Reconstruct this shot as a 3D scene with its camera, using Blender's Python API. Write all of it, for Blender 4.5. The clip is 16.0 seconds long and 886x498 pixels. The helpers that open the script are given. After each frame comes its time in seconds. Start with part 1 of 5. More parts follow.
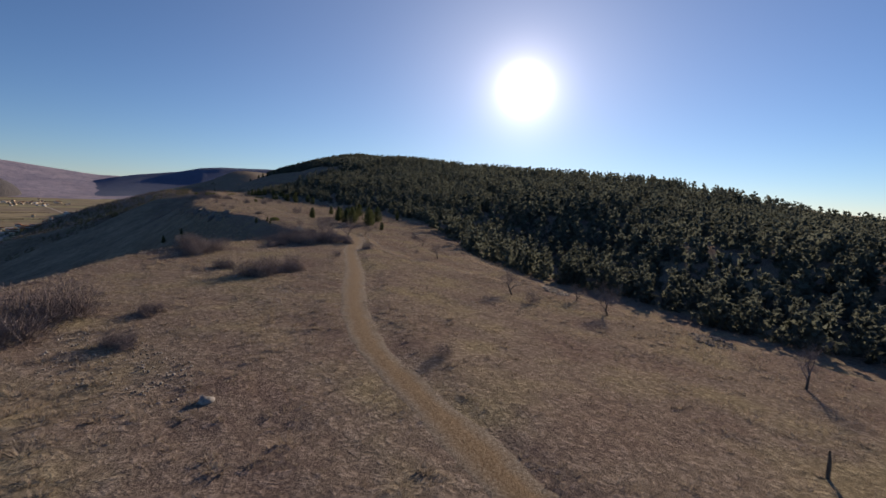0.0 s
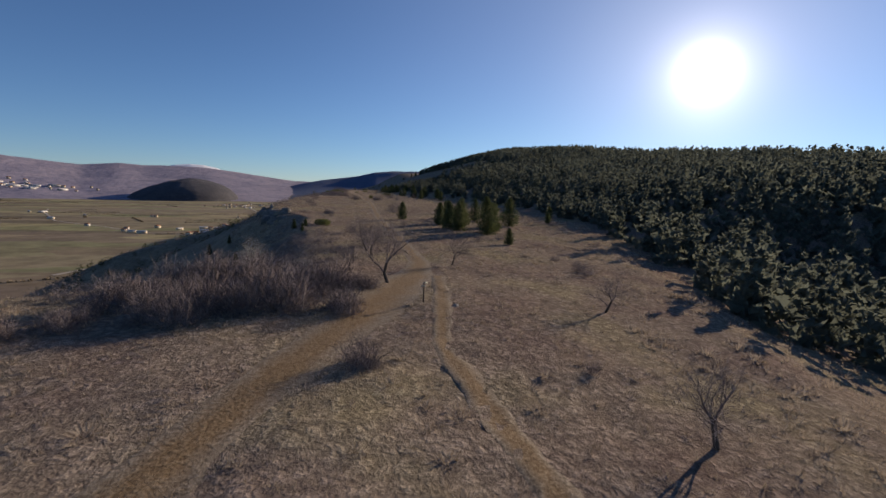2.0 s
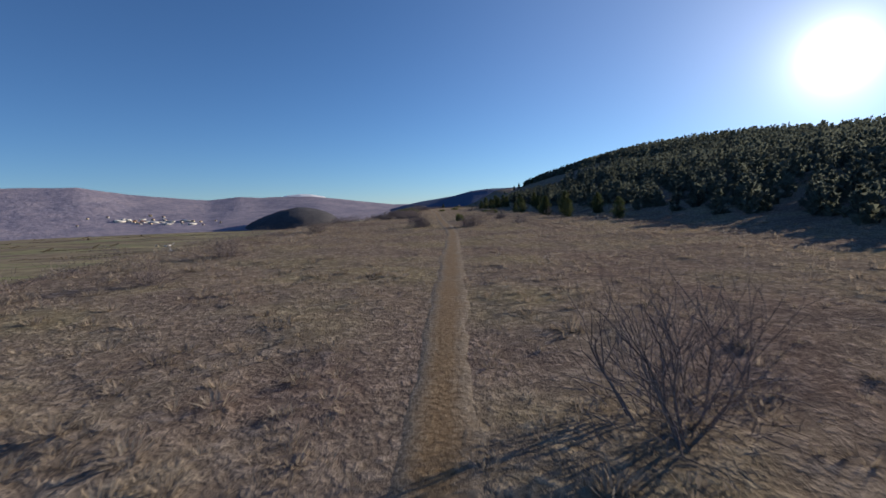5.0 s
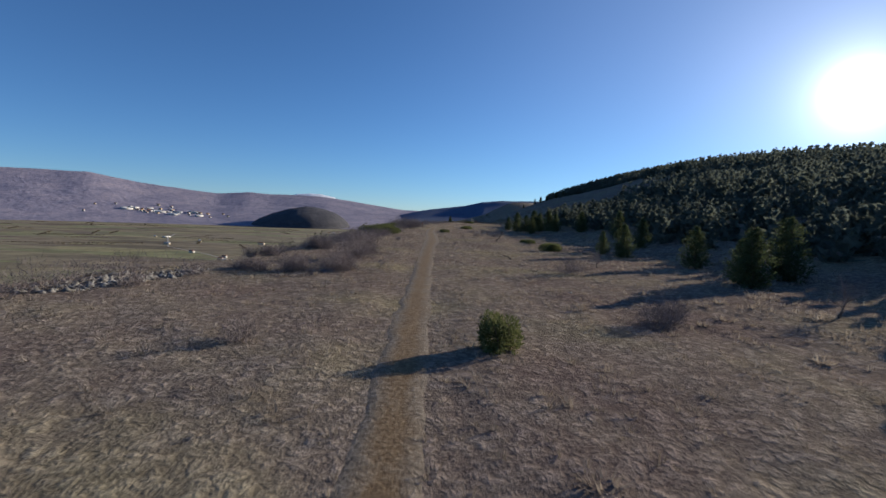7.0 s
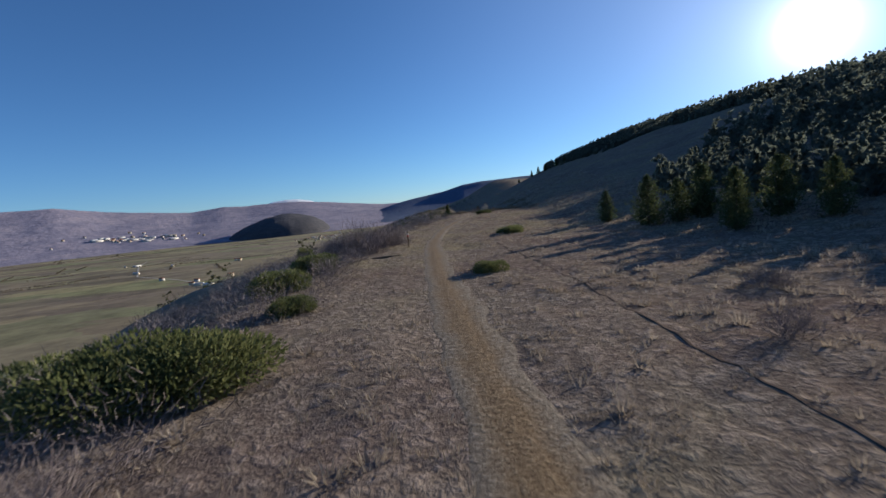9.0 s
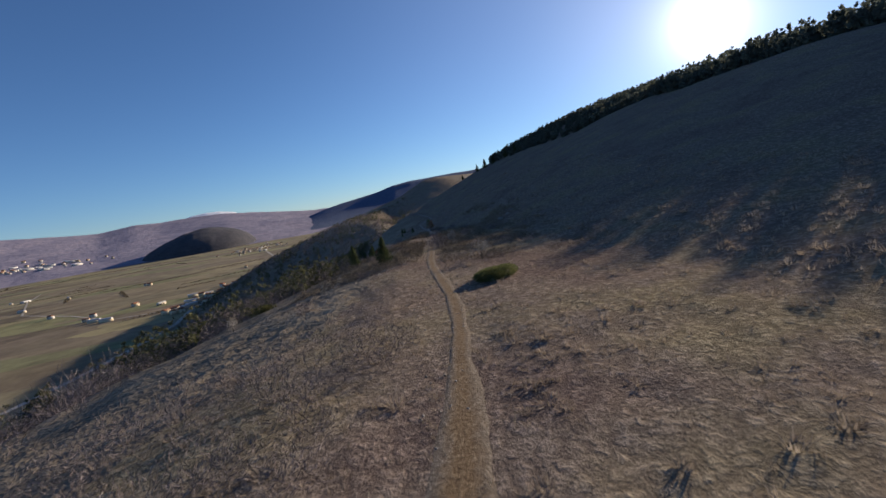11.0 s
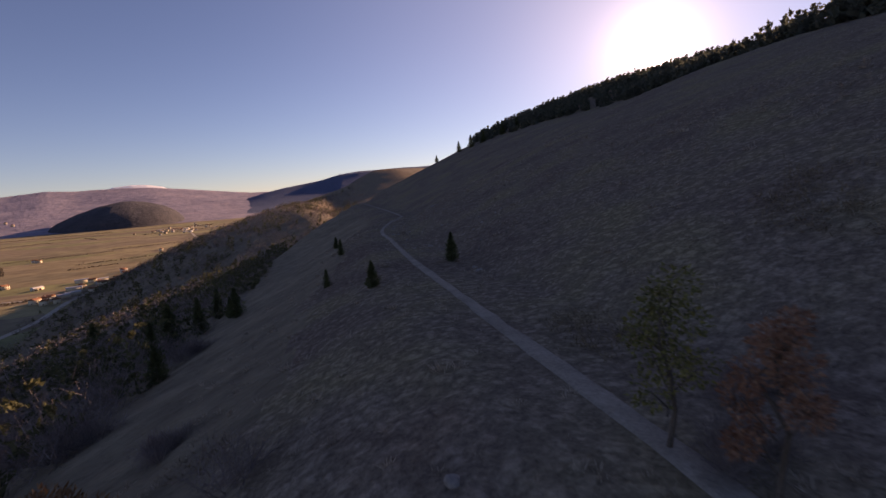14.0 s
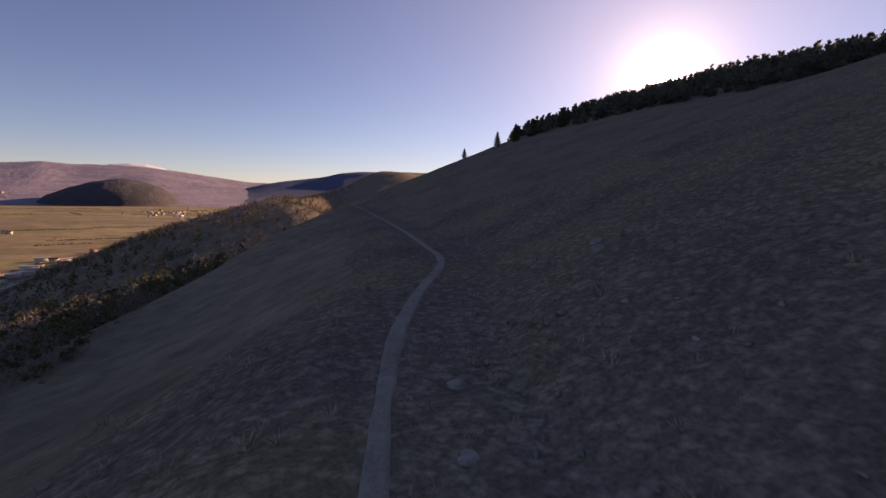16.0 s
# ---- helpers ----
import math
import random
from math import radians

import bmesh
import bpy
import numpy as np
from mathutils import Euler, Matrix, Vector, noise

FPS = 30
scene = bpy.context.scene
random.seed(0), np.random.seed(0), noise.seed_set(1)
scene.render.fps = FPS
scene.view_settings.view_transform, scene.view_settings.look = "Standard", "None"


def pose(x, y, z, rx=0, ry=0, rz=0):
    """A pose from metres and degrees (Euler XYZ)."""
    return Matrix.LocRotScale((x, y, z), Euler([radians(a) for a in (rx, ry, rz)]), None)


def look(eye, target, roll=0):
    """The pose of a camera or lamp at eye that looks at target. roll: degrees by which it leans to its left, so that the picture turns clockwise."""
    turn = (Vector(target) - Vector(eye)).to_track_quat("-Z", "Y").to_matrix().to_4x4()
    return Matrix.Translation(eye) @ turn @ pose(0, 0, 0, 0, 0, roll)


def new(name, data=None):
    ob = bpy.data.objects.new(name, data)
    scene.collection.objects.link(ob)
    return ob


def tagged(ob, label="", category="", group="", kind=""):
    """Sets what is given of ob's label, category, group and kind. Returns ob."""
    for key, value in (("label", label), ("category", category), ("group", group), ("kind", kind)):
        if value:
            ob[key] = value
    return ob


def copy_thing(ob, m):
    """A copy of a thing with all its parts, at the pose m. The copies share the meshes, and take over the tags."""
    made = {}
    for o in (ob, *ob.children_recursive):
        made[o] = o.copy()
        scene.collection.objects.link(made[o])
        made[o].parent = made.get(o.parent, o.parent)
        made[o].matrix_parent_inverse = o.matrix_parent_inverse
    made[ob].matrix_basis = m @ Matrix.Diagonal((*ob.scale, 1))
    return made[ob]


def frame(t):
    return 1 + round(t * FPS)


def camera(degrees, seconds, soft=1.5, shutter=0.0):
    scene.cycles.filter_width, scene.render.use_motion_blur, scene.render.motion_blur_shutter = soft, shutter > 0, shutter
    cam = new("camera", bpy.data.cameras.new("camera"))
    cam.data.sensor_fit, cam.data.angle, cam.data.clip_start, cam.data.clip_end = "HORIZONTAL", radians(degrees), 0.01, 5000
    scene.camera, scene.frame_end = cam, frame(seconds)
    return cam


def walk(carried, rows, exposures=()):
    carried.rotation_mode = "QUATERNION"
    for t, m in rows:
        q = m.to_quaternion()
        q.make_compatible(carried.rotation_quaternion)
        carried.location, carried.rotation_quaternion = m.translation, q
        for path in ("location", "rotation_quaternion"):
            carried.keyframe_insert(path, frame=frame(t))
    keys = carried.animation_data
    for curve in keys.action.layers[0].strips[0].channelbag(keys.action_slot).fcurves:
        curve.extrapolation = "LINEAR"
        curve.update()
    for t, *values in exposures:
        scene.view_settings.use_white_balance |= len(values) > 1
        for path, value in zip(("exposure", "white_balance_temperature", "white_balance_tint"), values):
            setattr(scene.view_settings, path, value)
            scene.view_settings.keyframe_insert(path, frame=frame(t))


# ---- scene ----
cam = camera(84.0, 16.0, soft=1.5, shutter=0.05)
walk(cam, [
    (0.0, pose(-0.00, 0.00, 0.00, 84.15, -2.66, -35.17)),
    (0.5, pose(9.49, 9.51, -0.48, 83.51, -6.61, -25.43)),
    (1.0, pose(17.59, 19.93, -1.09, 83.08, -4.25, -19.63)),
    (1.5, pose(22.65, 31.23, -1.60, 83.26, -2.70, -17.76)),
    (2.0, pose(26.47, 42.99, -1.93, 83.42, -1.62, -16.68)),
    (2.5, pose(30.30, 55.17, -2.27, 83.42, -2.08, -12.53)),
    (3.0, pose(33.33, 67.81, -2.61, 83.44, -3.39, -6.66)),
    (3.5, pose(35.18, 80.58, -2.64, 83.76, -0.36, -5.23)),
    (4.0, pose(36.37, 93.54, -2.77, 84.25, -0.19, -4.87)),
    (6.3, pose(43.01, 153.22, -2.00, 86.47, 4.14, -6.46)),
    (6.5, pose(43.62, 158.43, -1.74, 86.55, 2.29, -5.78)),
    (7.0, pose(44.91, 171.60, -1.08, 86.45, -2.35, -4.32)),
    (7.5, pose(45.94, 184.64, -0.91, 84.28, -2.24, -4.03)),
    (8.0, pose(46.15, 197.89, -0.69, 84.47, -0.35, -4.66)),
    (8.5, pose(46.44, 210.69, -0.56, 84.71, 2.32, -5.60)),
    (9.0, pose(46.65, 223.46, -0.23, 84.89, 5.42, -6.53)),
    (9.2, pose(46.80, 228.62, -0.04, 84.75, 7.04, -7.69)),
    (11.3, pose(55.04, 281.77, 2.36, 83.66, 8.11, -15.47)),
    (11.5, pose(56.34, 286.82, 2.24, 82.64, 5.67, -14.59)),
    (12.0, pose(59.25, 299.58, 1.84, 81.76, 0.67, -13.42)),
    (12.5, pose(61.60, 312.49, 1.49, 81.88, -3.91, -12.00)),
    (13.0, pose(63.38, 325.58, 0.94, 82.21, -2.41, -13.99)),
    (13.5, pose(65.27, 338.52, 0.39, 82.54, -1.30, -16.81)),
    (14.0, pose(66.92, 351.55, -0.09, 82.76, 4.01, -20.55)),
    (14.5, pose(69.08, 364.17, -0.66, 82.15, 4.17, -21.61)),
    (15.0, pose(71.90, 376.58, -0.95, 82.85, 4.62, -21.90)),
    (15.5, pose(75.05, 388.99, -1.04, 83.35, 5.68, -22.88)),
    (16.0, pose(78.64, 401.46, -1.10, 83.80, -1.58, -20.38)),
], exposures=[(0.0, 0.58, 7500, 19), (4.2, 0.70, 6750, 13), (9.2, 0.79, 6200, 9), (11.3, 0.78, 7200, 17), (12.5, 0.85, 9000, 33), (14.5, 1.0, 10800, 46), (16.0, 1.0, 10800, 46)])

# ---- world, sun ----
SUN_AZ, SUN_EL = radians(60.0), radians(14.6)      # clockwise from +y, above the horizon
SUN_DIR = Vector((math.sin(SUN_AZ) * math.cos(SUN_EL), math.cos(SUN_AZ) * math.cos(SUN_EL), math.sin(SUN_EL)))
world = bpy.data.worlds.new("sky_world")
scene.world = world
world.use_nodes = True
wn, wl = world.node_tree.nodes, world.node_tree.links
sky = wn.new("ShaderNodeTexSky")
sky.sky_type = "NISHITA"
sky.sun_disc = False
sky.sun_elevation, sky.sun_rotation = SUN_EL, SUN_AZ
sky.altitude, sky.air_density, sky.dust_density, sky.ozone_density = 2000.0, 1.0, 0.05, 6.0
wn["Background"].inputs[1].default_value = 0.072


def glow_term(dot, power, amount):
    """One term of the sun glare painted into the sky: amount * dot ** power."""
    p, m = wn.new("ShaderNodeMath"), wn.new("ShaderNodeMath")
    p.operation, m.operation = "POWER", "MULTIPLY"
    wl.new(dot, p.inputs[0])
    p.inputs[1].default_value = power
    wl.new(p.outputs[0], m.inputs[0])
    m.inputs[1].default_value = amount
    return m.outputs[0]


GLOW_AZ, GLOW_EL = radians(43.8), radians(12.4)      # centre of the painted glare, 16 degrees left of the sun lamp
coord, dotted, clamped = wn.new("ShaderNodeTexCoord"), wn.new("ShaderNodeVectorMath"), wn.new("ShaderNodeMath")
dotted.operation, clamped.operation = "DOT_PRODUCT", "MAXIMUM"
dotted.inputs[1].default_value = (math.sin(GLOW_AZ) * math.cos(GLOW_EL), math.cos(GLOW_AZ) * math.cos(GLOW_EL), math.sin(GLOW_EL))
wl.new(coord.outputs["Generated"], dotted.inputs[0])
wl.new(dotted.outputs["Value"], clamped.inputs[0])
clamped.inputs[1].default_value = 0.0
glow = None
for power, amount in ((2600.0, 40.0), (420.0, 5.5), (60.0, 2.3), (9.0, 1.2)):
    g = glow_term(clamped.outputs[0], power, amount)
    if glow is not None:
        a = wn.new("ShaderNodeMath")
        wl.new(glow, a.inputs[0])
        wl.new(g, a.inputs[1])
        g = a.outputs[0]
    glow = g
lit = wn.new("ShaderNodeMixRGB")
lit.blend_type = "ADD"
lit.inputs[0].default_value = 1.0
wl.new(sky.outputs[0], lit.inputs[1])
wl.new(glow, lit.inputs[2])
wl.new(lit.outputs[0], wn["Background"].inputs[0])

sun = new("sun", bpy.data.lights.new("sun", "SUN"))
sun.data.energy, sun.data.angle, sun.data.color = 3.75, radians(0.55), (1.0, 0.87, 0.70)
sun.matrix_world = look(SUN_DIR * 100, (0, 0, 0))


# ---- materials ----
def material(name, rough=0.9):
    m = bpy.data.materials.new(name)
    m.use_nodes = True
    n = m.node_tree.nodes
    b = n["Principled BSDF"]
    b.inputs["Roughness"].default_value = rough
    b.inputs["Specular IOR Level"].default_value = 0.2
    return m, n, m.node_tree.links, b


def noise_node(n, l, scale, detail=4.0, rough=0.6, coords=None):
    t = n.new("ShaderNodeTexNoise")
    t.inputs["Scale"].default_value, t.inputs["Detail"].default_value, t.inputs["Roughness"].default_value = scale, detail, rough
    if coords is not None:
        l.new(coords, t.inputs["Vector"])
    return t


def ramp_node(n, l, fac, stops):
    r = n.new("ShaderNodeValToRGB")
    e = r.color_ramp.elements
    while len(e) < len(stops):
        e.new(0.5)
    for el, (p, c) in zip(e, stops):
        el.position, el.color = p, (*c, 1.0)
    l.new(fac, r.inputs[0])
    return r


def mix_node(n, l, fac, a, b, mode="MIX"):
    m = n.new("ShaderNodeMix")
    m.data_type, m.blend_type = "RGBA", mode
    if isinstance(fac, float):
        m.inputs[0].default_value = fac
    else:
        l.new(fac, m.inputs[0])
    for sock, v in ((m.inputs[6], a), (m.inputs[7], b)):
        if isinstance(v, tuple):
            sock.default_value = (*v, 1.0)
        else:
            l.new(v, sock)
    return m.outputs[2]


def bumped(n, l, b, height, strength, distance):
    p = n.new("ShaderNodeBump")
    p.inputs["Strength"].default_value, p.inputs["Distance"].default_value = strength, distance
    l.new(height, p.inputs["Height"])
    l.new(p.outputs[0], b.inputs["Normal"])


def world_pos(n):
    return n.new("ShaderNodeNewGeometry").outputs["Position"]


def mottled(name, stops, scale, fine, rough=0.9, bump=0.5, bump_dist=0.05, island=0.0, thin=0.0, gloss=0.2):
    """Two scales of noise over a colour ramp, with a fine relief; island varies each loose piece."""
    m, n, l, b = material(name, rough)
    b.inputs["Specular IOR Level"].default_value = gloss
    pos = world_pos(n)
    big, small = noise_node(n, l, scale, 5.0, 0.6, pos), noise_node(n, l, fine, 4.0, 0.65, pos)
    f = n.new("ShaderNodeMath")
    f.operation = "MULTIPLY_ADD"
    l.new(small.outputs[0], f.inputs[0])
    f.inputs[1].default_value = 0.5
    h = n.new("ShaderNodeMath")
    h.operation = "MULTIPLY"
    l.new(big.outputs[0], h.inputs[0])
    h.inputs[1].default_value = 0.5
    l.new(h.outputs[0], f.inputs[2])
    fac = f.outputs[0]
    if island:
        g = n.new("ShaderNodeNewGeometry")
        a = n.new("ShaderNodeMath")
        a.operation = "MULTIPLY_ADD"
        l.new(g.outputs["Random Per Island"], a.inputs[0])
        a.inputs[1].default_value = island
        l.new(fac, a.inputs[2])
        s = n.new("ShaderNodeMath")
        s.operation = "SUBTRACT"
        l.new(a.outputs[0], s.inputs[0])
        s.inputs[1].default_value = island / 2
        fac = s.outputs[0]
    r = ramp_node(n, l, fac, stops)
    l.new(r.outputs[0], b.inputs["Base Color"])
    if thin:
        t, mx = n.new("ShaderNodeBsdfTranslucent"), n.new("ShaderNodeMixShader")
        l.new(r.outputs[0], t.inputs[0])
        mx.inputs[0].default_value = thin
        l.new(b.outputs[0], mx.inputs[1])
        l.new(t.outputs[0], mx.inputs[2])
        l.new(mx.outputs[0], n["Material Output"].inputs[0])
    if bump:
        bumped(n, l, b, small.outputs[0], bump, bump_dist)
    return m


def grass_material():
    """Dead grass: pale tussock crowns, shade between them painted brown, bleached and mossy in broad patches."""
    m, n, l, b = material("dry_grass", 1.0)
    b.inputs["Specular IOR Level"].default_value = 0.0
    pos = world_pos(n)
    patch, mid, fine = noise_node(n, l, 0.16, 4.0, 0.55, pos), noise_node(n, l, 1.9, 3.0, 0.55, pos), noise_node(n, l, 9.0, 4.0, 0.7, pos)
    crowns = n.new("ShaderNodeTexVoronoi")
    crowns.inputs["Scale"].default_value = 3.1
    l.new(mix_node(n, l, 0.8, pos, mid.outputs["Color"], "ADD"), crowns.inputs["Vector"])
    dome = n.new("ShaderNodeMapRange")
    dome.inputs[1].default_value, dome.inputs[2].default_value, dome.inputs[3].default_value, dome.inputs[4].default_value = 0.08, 0.62, 1.0, 0.0
    l.new(crowns.outputs["Distance"], dome.inputs[0])
    mixed = n.new("ShaderNodeMath")
    mixed.operation = "MULTIPLY_ADD"
    l.new(dome.outputs[0], mixed.inputs[0])
    mixed.inputs[1].default_value = 0.24
    fm = n.new("ShaderNodeMath")
    fm.operation = "MULTIPLY_ADD"
    l.new(fine.outputs[0], fm.inputs[0])
    fm.inputs[1].default_value = 0.72
    fm.inputs[2].default_value = 0.06
    l.new(fm.outputs[0], mixed.inputs[2])
    straw = ramp_node(n, l, mixed.outputs[0], [(0.22, (0.092, 0.076, 0.062)), (0.42, (0.185, 0.156, 0.126)), (0.60, (0.292, 0.252, 0.204)), (0.80, (0.410, 0.362, 0.296))])
    tone = ramp_node(n, l, patch.outputs[0], [(0.34, (0.84, 0.76, 0.78)), (0.50, (1.0, 0.96, 0.94)), (0.64, (1.10, 1.09, 0.90))])
    l.new(mix_node(n, l, 1.0, straw.outputs[0], tone.outputs[0], "MULTIPLY"), b.inputs["Base Color"])
    bumped(n, l, b, mixed.outputs[0], 1.0, 0.12)
    return m


GRASS = grass_material()


def trail_material():
    """Bare earth that thins out into grass colours at its ragged edges."""
    m, n, l, b = material("bare_earth", 0.95)
    pos = world_pos(n)
    big, fine = noise_node(n, l, 0.8, 5.0, 0.6, pos), noise_node(n, l, 9.0, 5.0, 0.7, pos)
    earth = ramp_node(n, l, fine.outputs[0], [(0.30, (0.112, 0.073, 0.038)), (0.50, (0.186, 0.124, 0.066)), (0.70, (0.272, 0.192, 0.110))])
    straw = ramp_node(n, l, fine.outputs[0], [(0.30, (0.100, 0.080, 0.060)), (0.55, (0.215, 0.175, 0.130)), (0.70, (0.31, 0.262, 0.200))])
    at = n.new("ShaderNodeAttribute")
    at.attribute_name = "edge"
    f = n.new("ShaderNodeMath")
    f.operation = "MULTIPLY_ADD"
    l.new(big.outputs[0], f.inputs[0])
    f.inputs[1].default_value = 0.9
    l.new(at.outputs["Fac"], f.inputs[2])
    g = n.new("ShaderNodeMath")
    g.operation = "MULTIPLY_ADD"
    l.new(fine.outputs[0], g.inputs[0])
    g.inputs[1].default_value = 0.7
    l.new(f.outputs[0], g.inputs[2])
    k = n.new("ShaderNodeMapRange")
    k.inputs[1].default_value, k.inputs[2].default_value = 1.05, 1.62
    l.new(g.outputs[0], k.inputs[0])
    l.new(mix_node(n, l, k.outputs[0], earth.outputs[0], straw.outputs[0]), b.inputs["Base Color"])
    bumped(n, l, b, fine.outputs[0], 0.8, 0.05)
    return m


TRAIL = trail_material()
NEEDLES = mottled("pine_needles", [(0.30, (0.034, 0.046, 0.020)), (0.50, (0.070, 0.088, 0.038)), (0.70, (0.115, 0.132, 0.060))], 0.6, 6.0, 0.8, 0.0, 0.0, 0.25, 0.35)
BARK = mottled("grey_bark", [(0.30, (0.045, 0.036, 0.028)), (0.60, (0.13, 0.105, 0.085))], 3.0, 30.0, 0.95, 0.6, 0.01)
ROCK = mottled("limestone", [(0.30, (0.085, 0.080, 0.074)), (0.50, (0.20, 0.19, 0.175)), (0.70, (0.36, 0.345, 0.32))], 0.8, 7.0, 0.9, 0.8, 0.06, 0.2)
SCRUB = mottled("scrub_slope", [(0.32, (0.085, 0.070, 0.050)), (0.50, (0.185, 0.150, 0.104)), (0.68, (0.29, 0.24, 0.165))], 0.06, 0.5, 0.95, 1.0, 0.6)


def smooth(a, b, v):
    t = np.clip((np.asarray(v, float) - a) / (b - a), 0, 1)
    return t * t * (3 - 2 * t)


LATTICES = [np.random.RandomState(k).rand(256, 256) for k in range(128)]


def lattice(seed):
    return LATTICES[seed % 128]


def grain(x, y, size, seed=0, octaves=3):
    """Smooth value noise in -1..1 with a given size in metres."""
    g, out, amp, tot = lattice(seed), 0.0, 1.0, 0.0
    for k in range(octaves):
        u, v = np.asarray(x, float) / size * 2 ** k + 37.3 * k, np.asarray(y, float) / size * 2 ** k + 11.7 * k
        i, j = np.floor(u).astype(int), np.floor(v).astype(int)
        fu, fv = u - i, v - j
        fu, fv = fu * fu * (3 - 2 * fu), fv * fv * (3 - 2 * fv)
        a, b, c, d = (g[(i + p) & 255, (j + q) & 255] for p, q in ((0, 0), (1, 0), (0, 1), (1, 1)))
        out = out + amp * ((a * (1 - fu) + b * fu) * (1 - fv) + (c * (1 - fu) + d * fu) * fv)
        tot += amp
        amp *= 0.5
    return 2 * out / tot - 1


# ---- the lie of the land ----
VALLEY = -80.0
TRAIL_LINE = [(-60, -12), (-20, 3), (8.5, 9), (13, 9.7), (21, 10.9), (29, 13.7), (43, 20.3), (55, 25.3), (64, 30.1), (72, 34), (80, 35), (93, 36.2), (104, 36.9), (117, 38.4), (138, 41),
              (164, 44.1), (185, 45.1), (207, 46.5), (227, 48), (243, 48.5), (258, 49.6), (273, 52.2), (293, 58), (307, 60), (320, 63.2), (332, 65.8), (343, 69.1), (355, 71), (377, 74.4),
              (394, 77.5), (402, 78.6), (411, 81.0), (416, 83), (423, 87), (440, 90), (458, 92.7), (520, 98), (620, 125), (760, 120), (900, 115), (1150, 170), (1670, 260), (2800, 350), (4800, 900)]
TRAIL_Z = [(-60, -7.9), (0, -7.6), (25, -7.5), (50, -7.0), (64, -6.7), (75, -6.6), (93, -6.2), (108, -5.8), (125, -5.6), (150, -5.0), (164, -4.75), (183, -4.25), (200, -3.9), (226, -3.4),
           (243, -3.1), (258, -2.9), (275, -2.6), (290, -2.2), (305, -2.1), (330, -2.4), (345, -3.0), (370, -3.75), (385, -4.2), (400, -4.5), (412, -4.6), (420, -4.2), (458, -4.3), (520, -3), (5000, -3)]


def curve(pairs, y):
    """Smoothed piecewise-linear reading of a list of (y, value)."""
    k, v = np.array(pairs, float).T
    return (np.interp(y, k, v) + np.interp(np.asarray(y) - 2.5, k, v) + np.interp(np.asarray(y) + 2.5, k, v)) / 3


def trail_x(y):
    return curve(TRAIL_LINE, y)


LIP = [(-60, 30), (0, 26), (45, 24), (62, 22), (70, 10), (76, 7), (95, 8.5), (111, 9), (122, 13), (134, 17), (150, 19), (180, 17), (194, 13), (205, 9), (220, 7.5), (240, 6.5), (262, 6.5), (285, 5), (300, 1.6), (330, 1.2), (5000, 1.2)]
LEFT_SLOPE = [(-60, 0.4), (60, 0.55), (80, 0.86), (140, 0.86), (180, 0.66), (215, 0.5), (265, 0.33), (282, 0.20), (304, 0.19), (322, 0.25), (335, 0.27), (350, 0.36), (365, 0.46), (390, 0.50), (440, 0.50), (475, 0.34), (520, 0.29), (5000, 0.27)]
TOE = [(-60, 34), (20, 28), (50, 18), (75, 18), (110, 26), (170, 24), (230, 17), (262, 14), (290, 11), (320, 10), (340, 6), (360, 2.5), (5000, 2)]
CREST_X = [(-400, 240), (0, 220), (263, 212), (342, 222), (400, 240), (450, 248), (480, 240), (529, 246), (700, 250), (900, 262), (1150, 300), (1670, 380), (4800, 1100)]
CREST_Z = [(-600, -12), (0, -8), (75, 1), (120, 8), (186, 14), (263, 19), (342, 26.5), (400, 31), (450, 35.5), (480, 40), (529, 43), (600, 40), (700, 34), (850, 28), (1200, 34), (1700, 60), (4800, 60)]


